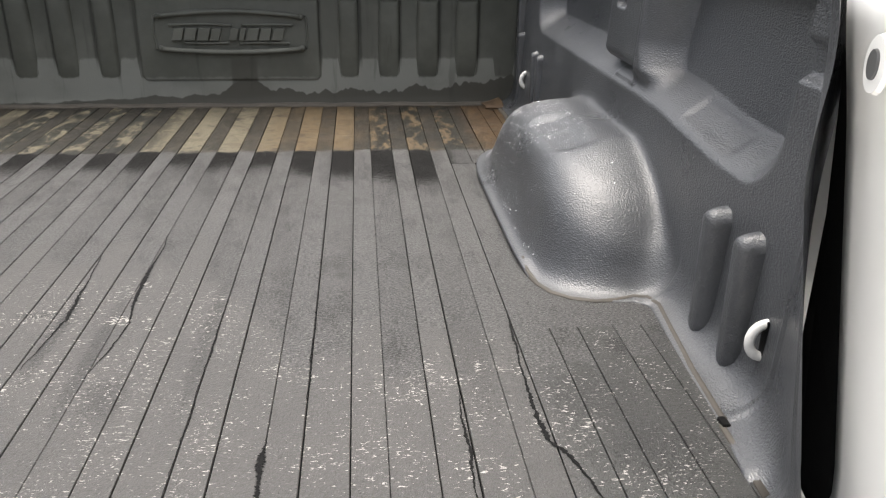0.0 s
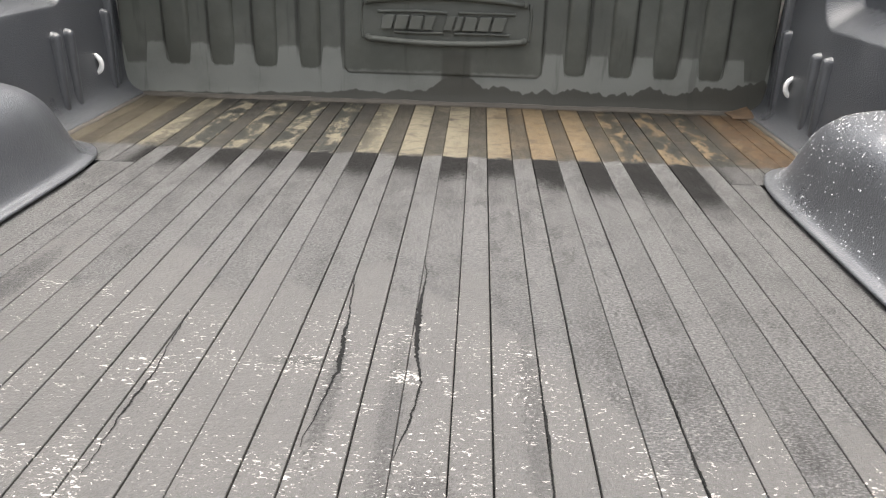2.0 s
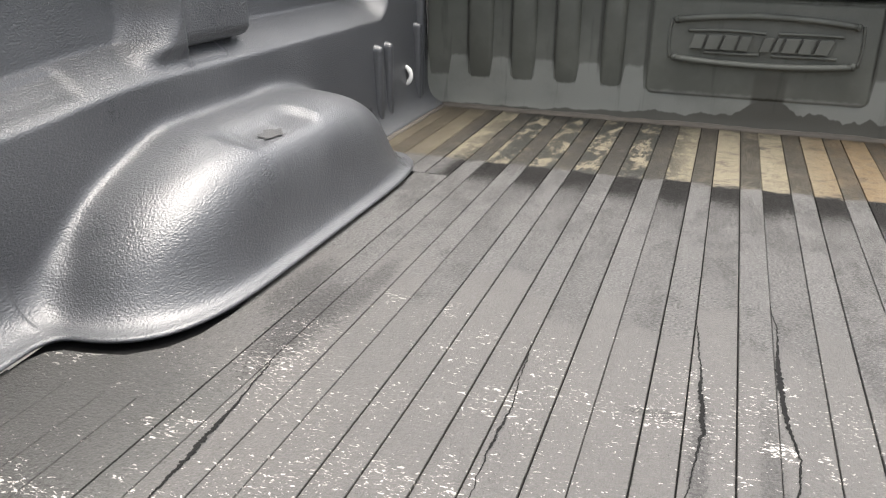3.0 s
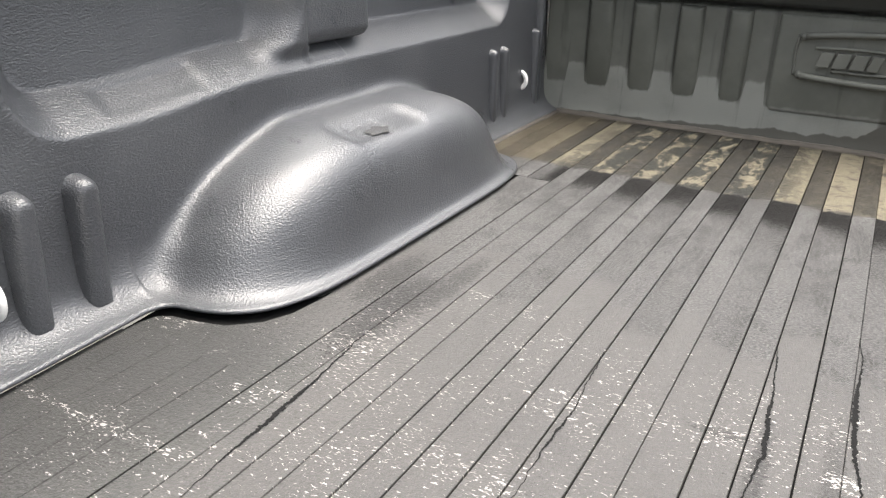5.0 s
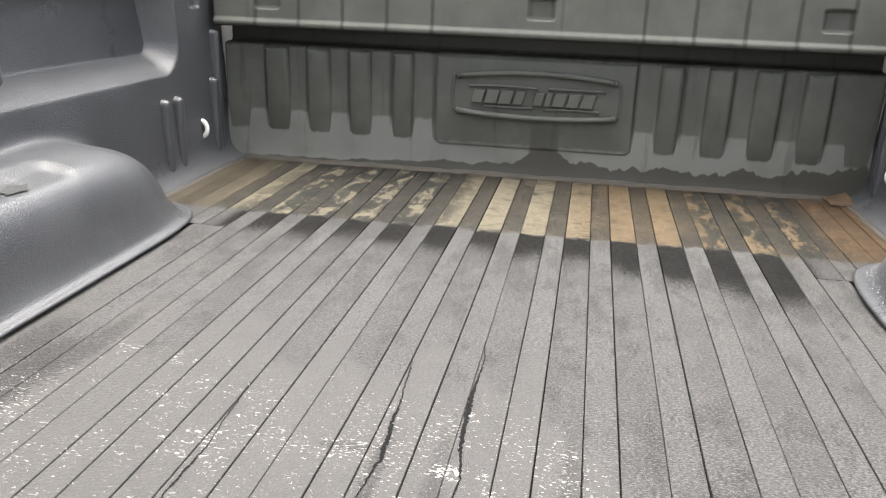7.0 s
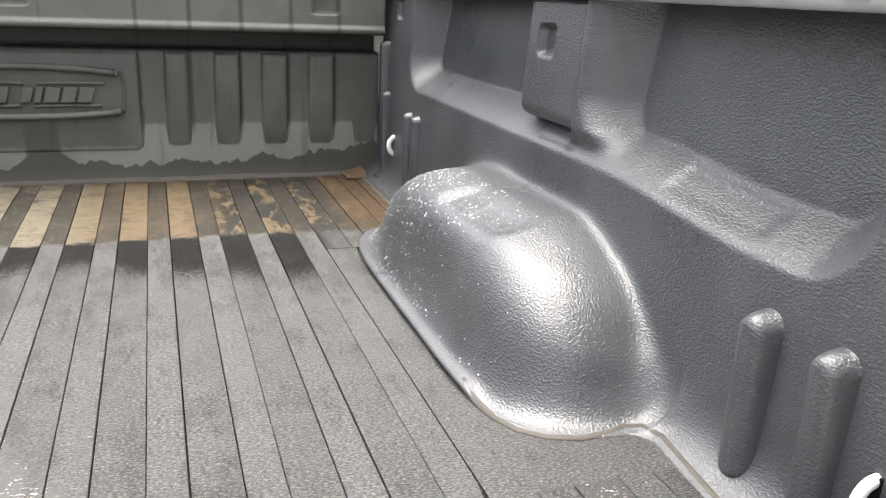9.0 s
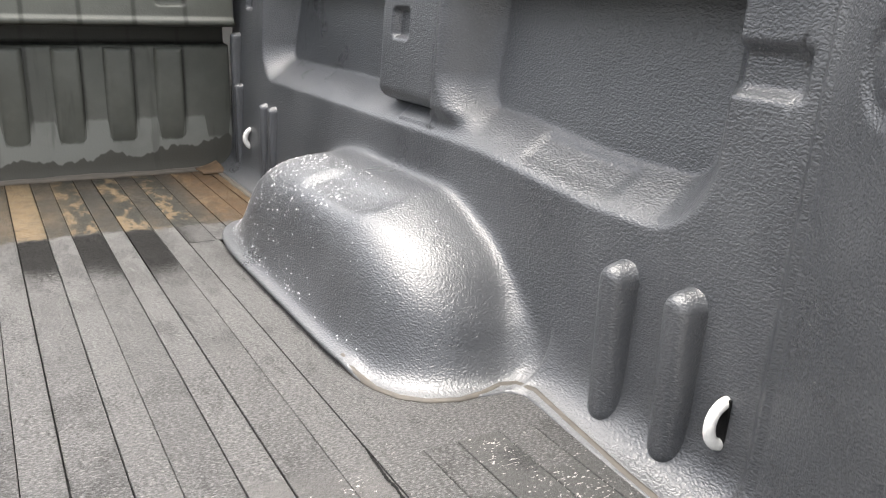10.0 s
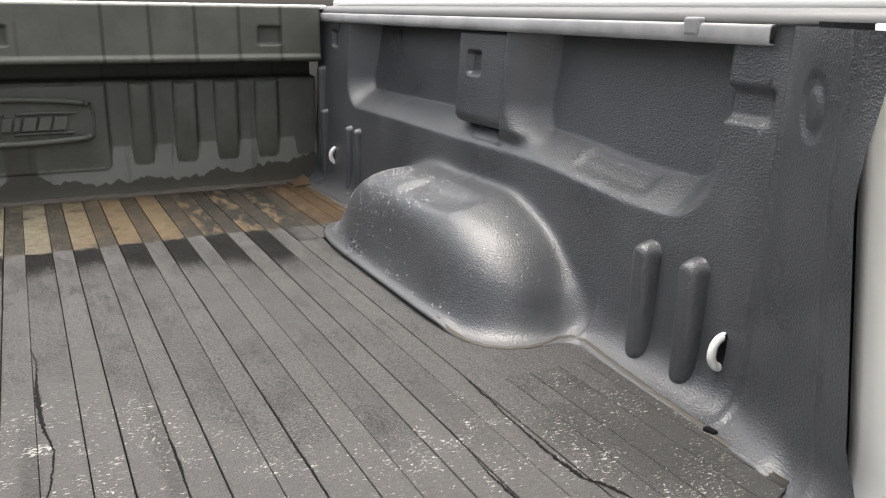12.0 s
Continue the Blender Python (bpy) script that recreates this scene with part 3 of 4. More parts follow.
def wall_x(y, z, s):
    """The side wall's inner face, above its foot."""
    y, z = np.asarray(y, float), np.asarray(z, float)
    x = 0.803 + 0.06 * (z - 0.1)
    # long recess over a ledge, divided by a ridge that runs out into the ledge
    low = 0.244 - 0.020 * vss(-1.08, -1.38, y)
    rear = rounded(y, z - low, -1.510, -0.218, 0.0, 0.6, 0.075)
    spread = 0.045 * vss(low + 0.085, low - 0.005, z)
    ridge = vss(-1.066 - spread, -0.996 - spread, y) * (1 - vss(-0.990, -0.965, y)) * vss(low - 0.010, low + 0.036, z)
    more = 0.10 * np.maximum(0.0, z - 0.27)
    x = x + (0.056 + more) * (0.65 * np.clip((0.004 - rear) / 0.046, 0.0, 1.0) + 0.35 * vss(0.010, -0.048, rear)) * (1 - ridge)
    # sunken tray in the rear ledge, small pad under the post
    tray = vss(-1.382, -1.356, y) * (1 - vss(-1.214, -1.196, y)) * vss(-0.040, -0.028, rear) * (1 - vss(-0.014, -0.002, rear)) * (1 - vss(0.27, 0.28, z))
    pad = vss(-0.995, -0.988, y) * (1 - vss(-0.884, -0.878, y)) * vss(-0.030, -0.025, rear) * (1 - vss(-0.006, -0.002, rear)) * (1 - vss(0.275, 0.28, z))
    x = x + 0.006 * tray - 0.005 * pad
    # pressed pockets beside the stake holes
    x = x + 0.012 * (1 - vss(-0.013, 0.0, rounded(y, z, -1.590, -1.490, 0.352, 0.402, 0.010)))
    x = x + 0.012 * (1 - vss(-0.008, 0.0, rounded(y, z, -0.140, -0.085, 0.380, 0.428, 0.010)))
    # corner post turning in and leaning towards the tailgate
    q = np.maximum(0.0, (-1.60 - y) / 0.20)
    x = x + q * (0.736 - 0.165 * np.maximum(z, 0.0) - (0.797 + 0.06 * z))
    on = y < -1.60
    ring = np.hypot(y + 1.695, (z - 0.392) * 0.9)
    x = x + on * 0.0045 * (vss(0.012, 0.022, ring) - vss(0.024, 0.036, ring))
    x = x - 0.003 * np.maximum(0.0, 1 - np.abs(y + 1.762) / 0.008)
    return x - np.where((y > -1.619) & (y < -1.603), 0.0045 * np.sin((y + 1.619) / 0.016 * math.pi), 0.0)


def foot_line(y, s):
    """Where the foot of the wall ends in plan, clear of the wheel well."""
    ends = [(0.600, -1.83), (0.610, -1.775), (0.725, -1.752), (0.732, -1.744), (0.737, -1.68), (0.739, -1.61), (0.745, -1.50), (0.749, -1.43), (0.752, -1.36), (0.757, -0.45), (0.757, 0.05)]
    if s > 0:
        ends = [(0.600, -1.83), (0.610, -1.770), (0.722, -1.752), (0.727, -1.744), (0.740, -1.622), (0.741, -1.602), (0.747, -1.50), (0.756, -1.40), (0.762, -1.335), (0.760, -1.25), (0.757, -0.45), (0.757, 0.05)]
    return np.interp(y, [b for a, b in ends], [a for a, b in ends])


def inside_foot(x, y, s):
    """Positive within the liner's foot in plan, both under the wall and under the wheel well."""
    r = well_radius(x, y, s)[0]
    return -smooth_min(-(x - foot_line(y, s)), -(1.060 - r) * 0.22, 0.030)


def lip(y, s):
    """Height of the liner's lower edge: over the mat, but under it behind the right wheel well."""
    over = 0.0110 - (0.0110 * vss(-1.17, -1.24, y) if s > 0 else 0.0)
    over = over - 0.0070 * vss(-0.50, -0.42, y)
    return over + (-0.0105 - over) * vss(-1.700, -1.738, y)


def liner_field(x, y, z, s):
    """Positive in the open bed, negative in the liner."""
    wall = wall_x(y, z, s) - x
    cx = np.minimum(x, WELL_X)
    h = well_height(cx, y, s)
    gx = (well_height(cx - 0.003, y, s) - h) / 0.003
    gy = (well_height(cx, y + 0.003, s) - h) / 0.003
    hump = (z - h) / np.sqrt(1 + gx * gx + gy * gy)
    foot = smooth_min(wall, z - lip(y, s), 0.062 + 0.055 * vss(-1.735, -1.81, y))
    return smooth_min(smooth_min(wall, hump, 0.024 + 0.034 * vss(0.12, 0.02, z)), foot, 0.008)


def liner_top(x, y, s):
    """Height of the liner over a place in plan, near its foot."""
    lo, hi = -0.02, 0.20
    for _ in range(18):
        mid = (lo + hi) / 2
        lo, hi = (lo, mid) if liner_field(x, y, mid, s) > 0 else (mid, hi)
    return float(hi)


def foot_path(s):
    """The liner's lower edge in plan, evenly stepped along its length."""
    ys = np.linspace(Y_FRONT, Y_REAR, 6001)
    lo, hi = np.full(ys.shape, 0.56), np.full(ys.shape, 0.80)
    for _ in range(30):
        mid = (lo + hi) / 2
        inside = inside_foot(mid, ys, s) > 0
        lo, hi = np.where(inside, lo, mid), np.where(inside, mid, hi)
    run = np.concatenate(([0.0], np.cumsum(np.hypot(np.diff(ys), np.diff(hi)))))
    at = np.linspace(0, run[-1], 470)
    return np.interp(at, run, hi), np.interp(at, run, ys)


def boss(name, u0, u1, v0, v1, radius, profile, place, material, parent, label="", arc=8, crown=None):
    """A raised pad with rounded corners: rings of (inset, depth) carried to the world by place(u, v, depth)."""
    verts, faces, n = [], [], 4 * (arc + 1)
    for inset, depth in profile:
        foot, head_r = max(radius - inset, 0.0005), max((crown or radius) - inset, 0.0005)
        for cu, cv, a0, r in ((u1 - inset - head_r, v1 - inset - head_r, 0, head_r), (u0 + inset + head_r, v1 - inset - head_r, 90, head_r), (u0 + inset + foot, v0 + inset + foot, 180, foot), (u1 - inset - foot, v0 + inset + foot, 270, foot)):
            for k in range(arc + 1):
                a = radians(a0 + 90 * k / arc)
                verts.append(place(cu + r * math.cos(a), cv + r * math.sin(a), depth))
    for i in range(len(profile) - 1):
        for k in range(n):
            faces.append((i * n + k, i * n + (k + 1) % n, (i + 1) * n + (k + 1) % n, (i + 1) * n + k))
    faces.append(tuple(range((len(profile) - 1) * n, len(profile) * n)))
    bm = bmesh.new()
    made = [bm.verts.new(p) for p in verts]
    for f in faces:
        bm.faces.new([made[k] for k in f])
    bmesh.ops.recalc_face_normals(bm, faces=bm.faces)
    return part(name, bm, material, parent, label, True)


def side_liner(s, label):
    thing = root("side_liner", label, "bed liner", "side liners")
    ex, ey = foot_path(s)
    # every row is cut by a fan of lines from a point over the bed, from the foot up to the rail
    fx, fz, cols = 0.40, 0.56, 150
    y = np.repeat(ey[:, None], cols + 1, 1)
    share = np.linspace(0, 1, cols + 1)[None, :]
    top = 0.452 + 0.016 * vss(-1.572, -1.578, ey)
    low = np.arctan2(lip(ey, s) - fz, ex - fx)[:, None]
    high = np.arctan2(top - fz, wall_x(ey, top, s) - fx)[:, None]
    angle = low + (high - low) * share
    way_x, way_z = np.cos(angle), np.sin(angle)
    near = np.full(y.shape, 0.20)
    open_yet = np.ones(y.shape, bool)
    for d in np.arange(0.20, 0.80, 0.016):
        free = liner_field(fx + d * way_x, y, fz + d * way_z, s) > 0
        open_yet &= free
        near = np.where(open_yet, d, near)
    far = near + 0.016
    for _ in range(9):
        mid = (near + far) / 2
        free = liner_field(fx + mid * way_x, y, fz + mid * way_z, s) > 0
        near, far = np.where(free, mid, near), np.where(free, far, mid)
    px, pz = fx + far * way_x, fz + far * way_z
    py = y - 0.020 * (vss(-1.63, -1.80, y) ** 2) * vss(0.31, 0.46, pz) - 0.035 * vss(-1.745, -1.80, y) * vss(0.09, 0.0, pz)
    px = px + 0.012 * vss(-1.800, -1.833, py) * vss(0.32, 0.45, pz)
    # rolled lower edge, turned back under itself
    tx, ty = np.gradient(ex), np.gradient(ey)
    size = np.hypot(tx, ty)
    nx, ny = ty / size, -tx / size
    z0 = pz[:, 0]
    roll = []
    for out, down in ((-0.010, 0.0075), (0.0005, 0.0066), (0.0026, 0.0048), (0.0030, 0.0030), (0.0016, 0.0013)):
        roll.append((px[:, 0] + nx * out, ey + ny * out, z0 - down * vss(-1.78, -1.70, ey)))
    full_x = np.concatenate([np.stack([r[0] for r in roll], 1), px], 1)
    full_y = np.concatenate([np.stack([r[1] for r in roll], 1), py], 1)
    full_z = np.concatenate([np.stack([r[2] for r in roll], 1), pz], 1)
    rows = [list(zip((s * full_x[i]).tolist(), full_y[i].tolist(), full_z[i].tolist())) for i in range(len(ey))]
    v, f = grid(rows if s > 0 else rows[::-1])
    part_mesh("panel", mesh_of("panel", v, f, MAT_SIDE), thing, "grained panel with wheel well hump and ledge")

    # post between the two recesses, with a rounded lower end
    def on_wall(u, v, depth):
        return (s * (0.803 + 0.06 * (v - 0.1) - 0.001 + depth), u, v)

    curve = [(0.0, 0.075), (0.0, 0.024), (0.0012, 0.0165), (0.0045, 0.0095), (0.0095, 0.0042), (0.016, 0.0010), (0.022, 0.0)]
    post = boss("post", -1.006, -0.802, 0.270, 0.4545, 0.0225, curve[:-1], on_wall, MAT_SIDE, thing, "rounded post between the recesses")
    bm = bmesh.new()
    bm.from_mesh(post.data)
    cap = max(bm.faces, key=lambda face: len(face.verts))
    bm.faces.remove(cap)
    bm.to_mesh(post.data)
    bm.free()
    us, vs = np.linspace(-0.990, -0.818, 60), np.linspace(0.286, 0.4385, 60)
    rows = []
    for u in us:
        row = []
        for w in vs:
            sink = 0.013 * (1 - vss(-0.008, 0.0, rounded(u, w, -0.908, -0.850, 0.362, 0.410, 0.010)))
            edge = 0.001 * (1 - vss(0.0, 0.006, min(u + 0.990, -0.818 - u, w - 0.286)))
            row.append(on_wall(u, w, sink + edge))
        rows.append(row if s < 0 else row[::-1])
    v, f = grid(rows)
    part_mesh("post_face", mesh_of("post_face", v, f, MAT_SIDE), post)

    # worn drain hole in the dish
    if s < 0:
        bm = bmesh.new()
        bmesh.ops.create_circle(bm, cap_ends=True, segments=28, radius=0.016)
        for vv in bm.verts:
            a = math.atan2(vv.co.y, vv.co.x)
            grow = 1 + 0.16 * math.sin(5 * a) + 0.10 * math.sin(9 * a + 1)
            vv.co = Vector((s * (0.688 + vv.co.x * 0.80 * grow), -0.985 + vv.co.y * 1.7 * grow, 0.0))
            vv.co.z = float(well_height(abs(vv.co.x), vv.co.y, s)) + 0.0024
        part("drain_hole", bm, MAT_WORN, thing, "dark worn drain hole")

    # moulded upright ribs with domed tops
    def rib(yc, zt, zb, half, out):
        rows = []
        for j in range(49):
            q = j / 48
            z = zb + (zt - zb) * (0.5 - 0.5 * math.cos(math.pi * q))
            row = []
            for i in range(19):
                u = -math.cos(math.pi * i / 18)
                y = yc + half * u
                d = math.hypot(y - yc, z - min(max(z, zb + half), zt - half)) / half
                shape = max(0.0, 1 - d ** 4.0) ** 0.6
                row.append((s * (0.803 + 0.06 * (z - 0.1) + 0.002 - (out + 0.004 + 0.06 * max(z, 0.0)) * shape), y, z))
            rows.append(row[::-1] if s > 0 else row)
        v, f = grid(rows)
        part_mesh("rib", mesh_of("rib", v, f, MAT_SIDE), thing)

    rib(-1.424 if s > 0 else -1.446, 0.182, 0.004, 0.0190, 0.017)
    rib(-1.514 if s > 0 else -1.528, 0.182, 0.004, 0.0190, 0.017)
    rib(-0.258, 0.192, 0.012, 0.014, 0.006)
    rib(-0.318, 0.192, 0.012, 0.014, 0.006)
    rib(-0.040, 0.330, 0.012, 0.012, 0.003)
    rib(-0.068, 0.215, 0.012, 0.012, 0.006)
    return thing


side_liner(1, "dark grey grained plastic side liner with wheel well hump, wet speckles")
side_liner(-1, "dark grey grained plastic side liner with smooth wheel well hump")


# ---- front liner ----
front = root("front_liner", "olive grey plastic front liner with upright ribs and wet foot", "bed liner")
FY = 0.010
rows = []
lower = [(-0.004 * max(0.0, 1 - max(z, 0) / 0.03) ** 2 + 0.008 + 0.004 * z, z) for z in [-0.012 + 0.302 * j / 30 for j in range(31)]]
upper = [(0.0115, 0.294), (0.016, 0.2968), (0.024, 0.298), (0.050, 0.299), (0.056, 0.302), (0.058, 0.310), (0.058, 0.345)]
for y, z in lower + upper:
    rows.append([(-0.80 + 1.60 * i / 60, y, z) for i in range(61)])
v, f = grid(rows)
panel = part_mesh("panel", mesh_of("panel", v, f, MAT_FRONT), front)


def on_front(u, v, depth):
    return (u, FY - 0.020 + depth, v)


def on_rib(uc):
    """A rib's face leans back at its lower end and spreads a little."""
    def place(u, v, depth):
        k = ss(0.15, 0.075, v)
        return (uc + (u - uc) * (1 + 0.16 * k), FY - 0.018 + 0.0165 * k * k + depth, v)
    return place


SOFT = [(0.0, 0.030), (0.0005, 0.014), (0.002, 0.008), (0.0045, 0.0038), (0.008, 0.001), (0.012, 0.0)]
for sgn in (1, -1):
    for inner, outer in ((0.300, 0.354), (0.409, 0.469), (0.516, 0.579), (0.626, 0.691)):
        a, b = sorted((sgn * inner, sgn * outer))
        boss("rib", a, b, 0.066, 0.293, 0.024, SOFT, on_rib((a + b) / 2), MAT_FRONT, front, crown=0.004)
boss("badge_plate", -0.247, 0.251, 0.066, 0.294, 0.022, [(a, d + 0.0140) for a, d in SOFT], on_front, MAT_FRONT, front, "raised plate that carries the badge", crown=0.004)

# overhanging header with pressed sockets
rows = []
hz = [(0.058, 0.338), (0.010, 0.339), (-0.030, 0.340), (-0.047, 0.3425), (-0.052, 0.346), (-0.0535, 0.352), (-0.051, 0.357), (-0.047, 0.361)] + [(-0.046, 0.364 + 0.118 * k / 40) for k in range(41)] + [(-0.040, 0.486), (0.02, 0.487)]
for y, z in hz:
    row = []
    for i in range(321):
        x = -0.80 + 1.60 * i / 320
        d = 0.0
        for xc in (-0.660, 0.010, 0.660):
            d += 0.016 * float(1 - vss(-0.007, 0.0, rounded(x, z, xc - 0.032, xc + 0.032, 0.384, 0.436, 0.008)))
        row.append((x, y + d, z))
    rows.append(row)
v, f = grid(rows)
head = part_mesh("header", mesh_of("header", v, f, MAT_FRONT), front, "overhanging header with pressed rectangular sockets")

# moulded maker's badge: a bowed frame round a row of plain raised bars between two rules
badge = root("badge", "", "")
badge.parent = front
tagged(badge, "raised badge with plain bars in a bowed frame")
PLATE = FY - 0.006


def bowed(z0, bow, x0, x1, r, name, sink=0.002):
    v, f = tube([(x0 + (x1 - x0) * k / 24, PLATE - 1.6 * r + sink, z0 + bow * (1 - (2 * k / 24 - 1) ** 2)) for k in range(25)], r, 12)
    part_mesh(name, mesh_of(name, v, f, MAT_FRONT), badge)


bowed(0.246, 0.013, -0.182, 0.194, 0.0072, "frame_bar")
bowed(0.159, -0.009, -0.180, 0.196, 0.0072, "frame_bar")
for x, z in ((-0.184, 0.245), (0.196, 0.245), (-0.182, 0.160), (0.198, 0.160)):
    bm = bmesh.new()
    bmesh.ops.create_uvsphere(bm, u_segments=14, v_segments=9, radius=0.0088, matrix=Matrix.Translation((x, PLATE - 0.007, z)) @ Matrix.Diagonal((1, 0.8, 1, 1)))
    part("frame_knob", bm, MAT_FRONT, badge, smooth=True)
bowed(0.2215, 0.003, -0.158, 0.012, 0.0036, "rule", 0.001)
bowed(0.2225, 0.001, 0.036, 0.174, 0.0036, "rule", 0.001)
bowed(0.1745, -0.001, -0.118, 0.002, 0.0036, "rule", 0.001)
bowed(0.1735, 0.001, 0.028, 0.164, 0.0036, "rule", 0.001)
for x0, way in ((-0.195, -1), (0.209, 1)):
    v, f = tube([(x0 + way * 0.004 * math.sin(math.pi * k / 14), PLATE - 0.001, 0.158 + 0.089 * k / 14) for k in range(15)], 0.0035, 8)
    part_mesh("side_bar", mesh_of("side_bar", v, f, MAT_FRONT), badge)
bx = -0.148
for wdt in (0.028, 0.030, 0.030, 0.024, 0.0, 0.022, 0.014, 0.030, 0.028, 0.030):
    if wdt:
        bm = bmesh.new()
        box(bm, bx, bx + wdt, PLATE - 0.0130, PLATE + 0.004, 0.1815, 0.2145, 0.0018, 2)
        for vv in bm.verts:
            vv.co.x += 0.28 * (vv.co.z - 0.199)
        part("raised_bar", bm, MAT_FRONT, badge)
    bx += wdt + 0.0052 if wdt else 0.020


# ---- tie-down hooks ----
def tie_hook(s, y, z):
    thing = root("tie_down_hook", "white coated steel tie-down loop on the side liner", "tie-down", "tie-down hooks", at=(s * (0.808 if y > -1 else 0.801), y, z))
    pts = [(-s * 0.018 * math.sin(math.pi * k / 16), 0.0, 0.0205 * math.cos(math.pi * k / 16)) for k in range(17)]
    pts = [(s * 0.012, 0, 0.0205)] + pts + [(s * 0.012, 0, -0.0205)]
    v, f = tube(pts, 0.0060, 10, 0.85)
    part_mesh("loop", mesh_of("loop", v, f, MAT_HOOK), thing)
    bm = bmesh.new()
    box(bm, -0.003, 0.001, -0.006, 0.006, -0.023, 0.025, 0.0015)
    part("slot_plate", bm, MAT_BLACK, thing, "black slot behind the loop")


for s, y, z in ((1, -0.140, 0.096), (-1, -0.140, 0.096), (1, -1.570, 0.074), (-1, -1.570, 0.074)):
    tie_hook(s, y, z)


# ---- rear body opening ----
def rear_opening():
    thing = root("tailgate_opening", "white painted rear post and sill around the tailgate opening", "bed frame", kind="structure")
    sect = [(0.090, -1.735), (0.062, -1.758), (0.036, -1.778), (0.035, -1.792), (0.036, -1.826), (0.043, -1.846), (0.056, -1.864), (0.10, -1.902), (0.15, -1.930), (0.17, -1.940), (0.215, -1.940), (0.226, -1.930)]
    path = [(0.703, z) for z in (0.474, 0.45, 0.43, 0.41, 0.39, 0.37, 0.35, 0.33, 0.27, 0.2, 0.06)]
    path += [(0.703 - 0.085 * (1 - math.cos(a)), 0.05 - 0.085 * math.sin(a)) for a in [math.pi / 2 * k / 10 for k in range(1, 11)]]
    half = path
    path = half + [(-x, z) for x, z in half[::-1]]
    rows = []
    for i, (x, z) in enumerate(path):
        ax, az = path[max(i - 1, 0)]
        bx, bz = path[min(i + 1, len(path) - 1)]
        t = Vector((bx - ax, bz - az)).normalized()
        n = Vector((-t.y, t.x))
        lean = 0.175 * (z - 0.25) * min(1.0, abs(x) / 0.7) * (1 if x > 0 else -1)
        flare = ss(0.36, 0.46, z) if abs(x) > 0.6 else 0.0
        rows.append([(x - lean + n.x * a - 0.016 * flare * (1 if x > 0 else -1), y - 0.022 * flare, z + n.y * a) for a, y in sect])
    # black strip added in place of the shade between liner and post
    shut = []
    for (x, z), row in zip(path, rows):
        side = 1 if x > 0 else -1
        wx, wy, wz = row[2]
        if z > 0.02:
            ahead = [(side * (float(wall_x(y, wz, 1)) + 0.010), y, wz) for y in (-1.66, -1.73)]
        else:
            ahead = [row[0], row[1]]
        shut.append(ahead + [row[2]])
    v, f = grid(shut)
    part_mesh("gap_shade", mesh_of("gap_shade", v, f, MAT_BLACK), thing, "black strip for the shade in the gap behind the liner")
    v, f = grid([row[2:] for row in rows])
    ob = part_mesh("post_and_sill", mesh_of("post_and_sill", v, f, MAT_WHITE), thing)
    ob.modifiers.new("thick", "SOLIDIFY").thickness = 0.003
    return thing


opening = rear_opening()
FACE = Vector((-0.58, -0.815, 0)).normalized()


def on_post(x, y, z, off=0.0):
    return Matrix.Translation(Vector((x, y, z)) + FACE * off) @ FACE.to_track_quat("Z", "Y").to_matrix().to_4x4()


def disc(name, x, y, z, r, h, material, parent, label="", sides=24, off=0.0, bevel=0.0):
    bm = bmesh.new()
    bmesh.ops.create_cone(bm, cap_ends=True, segments=sides, radius1=r, radius2=r * 0.94, depth=h, matrix=on_post(x, y, z, off + h / 2))
    return part(name, bm, material, parent, label)


bolt = root("striker_bolt", "zinc hexagon striker bolt with washer on the white post", "bolt")
disc("washer", 0.760, -1.8735, 0.195, 0.0135, 0.003, MAT_STEEL, bolt)
disc("hex_head", 0.760, -1.8735, 0.195, 0.0092, 0.015, MAT_STEEL, bolt, sides=6, off=0.004)
plug = root("drain_plug", "round black drain hole with pressed rim in the white post", "plug")
# rim tinted grey to show on white; a black disc paints the hole's shade
disc("rim", 0.766, -1.8775, 0.080, 0.0100, 0.002, MAT_RAIL, plug)
disc("hole", 0.766, -1.8775, 0.080, 0.0055, 0.001, MAT_BLACK, plug, off=0.0022)
screw = root("latch_screw", "white painted screw in a pressed seat on the post", "screw")
disc("seat", 0.759, -1.8725, -0.016, 0.016, 0.003, MAT_WHITE, screw)
disc("head", 0.759, -1.8725, -0.016, 0.0095, 0.005, MAT_STEEL, screw, off=0.003)
disc("socket", 0.759, -1.8725, -0.016, 0.0032, 0.001, MAT_BLACK, screw, sides=6, off=0.0081)
slot = root("oval_hole", "oval hole with pressed rim at the top of the white post", "hole")
# a grey disc paints the shaded inside of the opening
for nm, w, h, x, m in (("rim", 0.012, 0.020, 0.6845, MAT_WHITE), ("opening", 0.0055, 0.0105, 0.6825, MAT_RAIL)):
    bm = bmesh.new()
    bmesh.ops.create_cone(bm, cap_ends=True, segments=24, radius1=1, radius2=0.92, depth=0.004, matrix=Matrix.Translation((x, -1.845, 0.427)) @ Matrix.Rotation(radians(-90), 4, "Y") @ Matrix.Diagonal((h, w, 1, 1)))
    part(nm, bm, m, slot)
bm = bmesh.new()
bmesh.ops.create_cube(bm, size=1.0, matrix=on_post(0.785, -1.8905, -0.022, 0.0) @ Matrix.Diagonal((0.075, 0.085, 0.005, 1)))
bmesh.ops.bevel(bm, geom=[e for e in bm.edges if abs((e.verts[0].co - e.verts[1].co).normalized().dot(FACE)) > 0.9], offset=0.018, segments=5, affect="EDGES", profile=0.5)
part("pressed_plate", bm, MAT_WHITE, opening)
lamp = root("tail_lamp", "red tail lamp beside the white rear post", "tail lamp")
bm = bmesh.new()
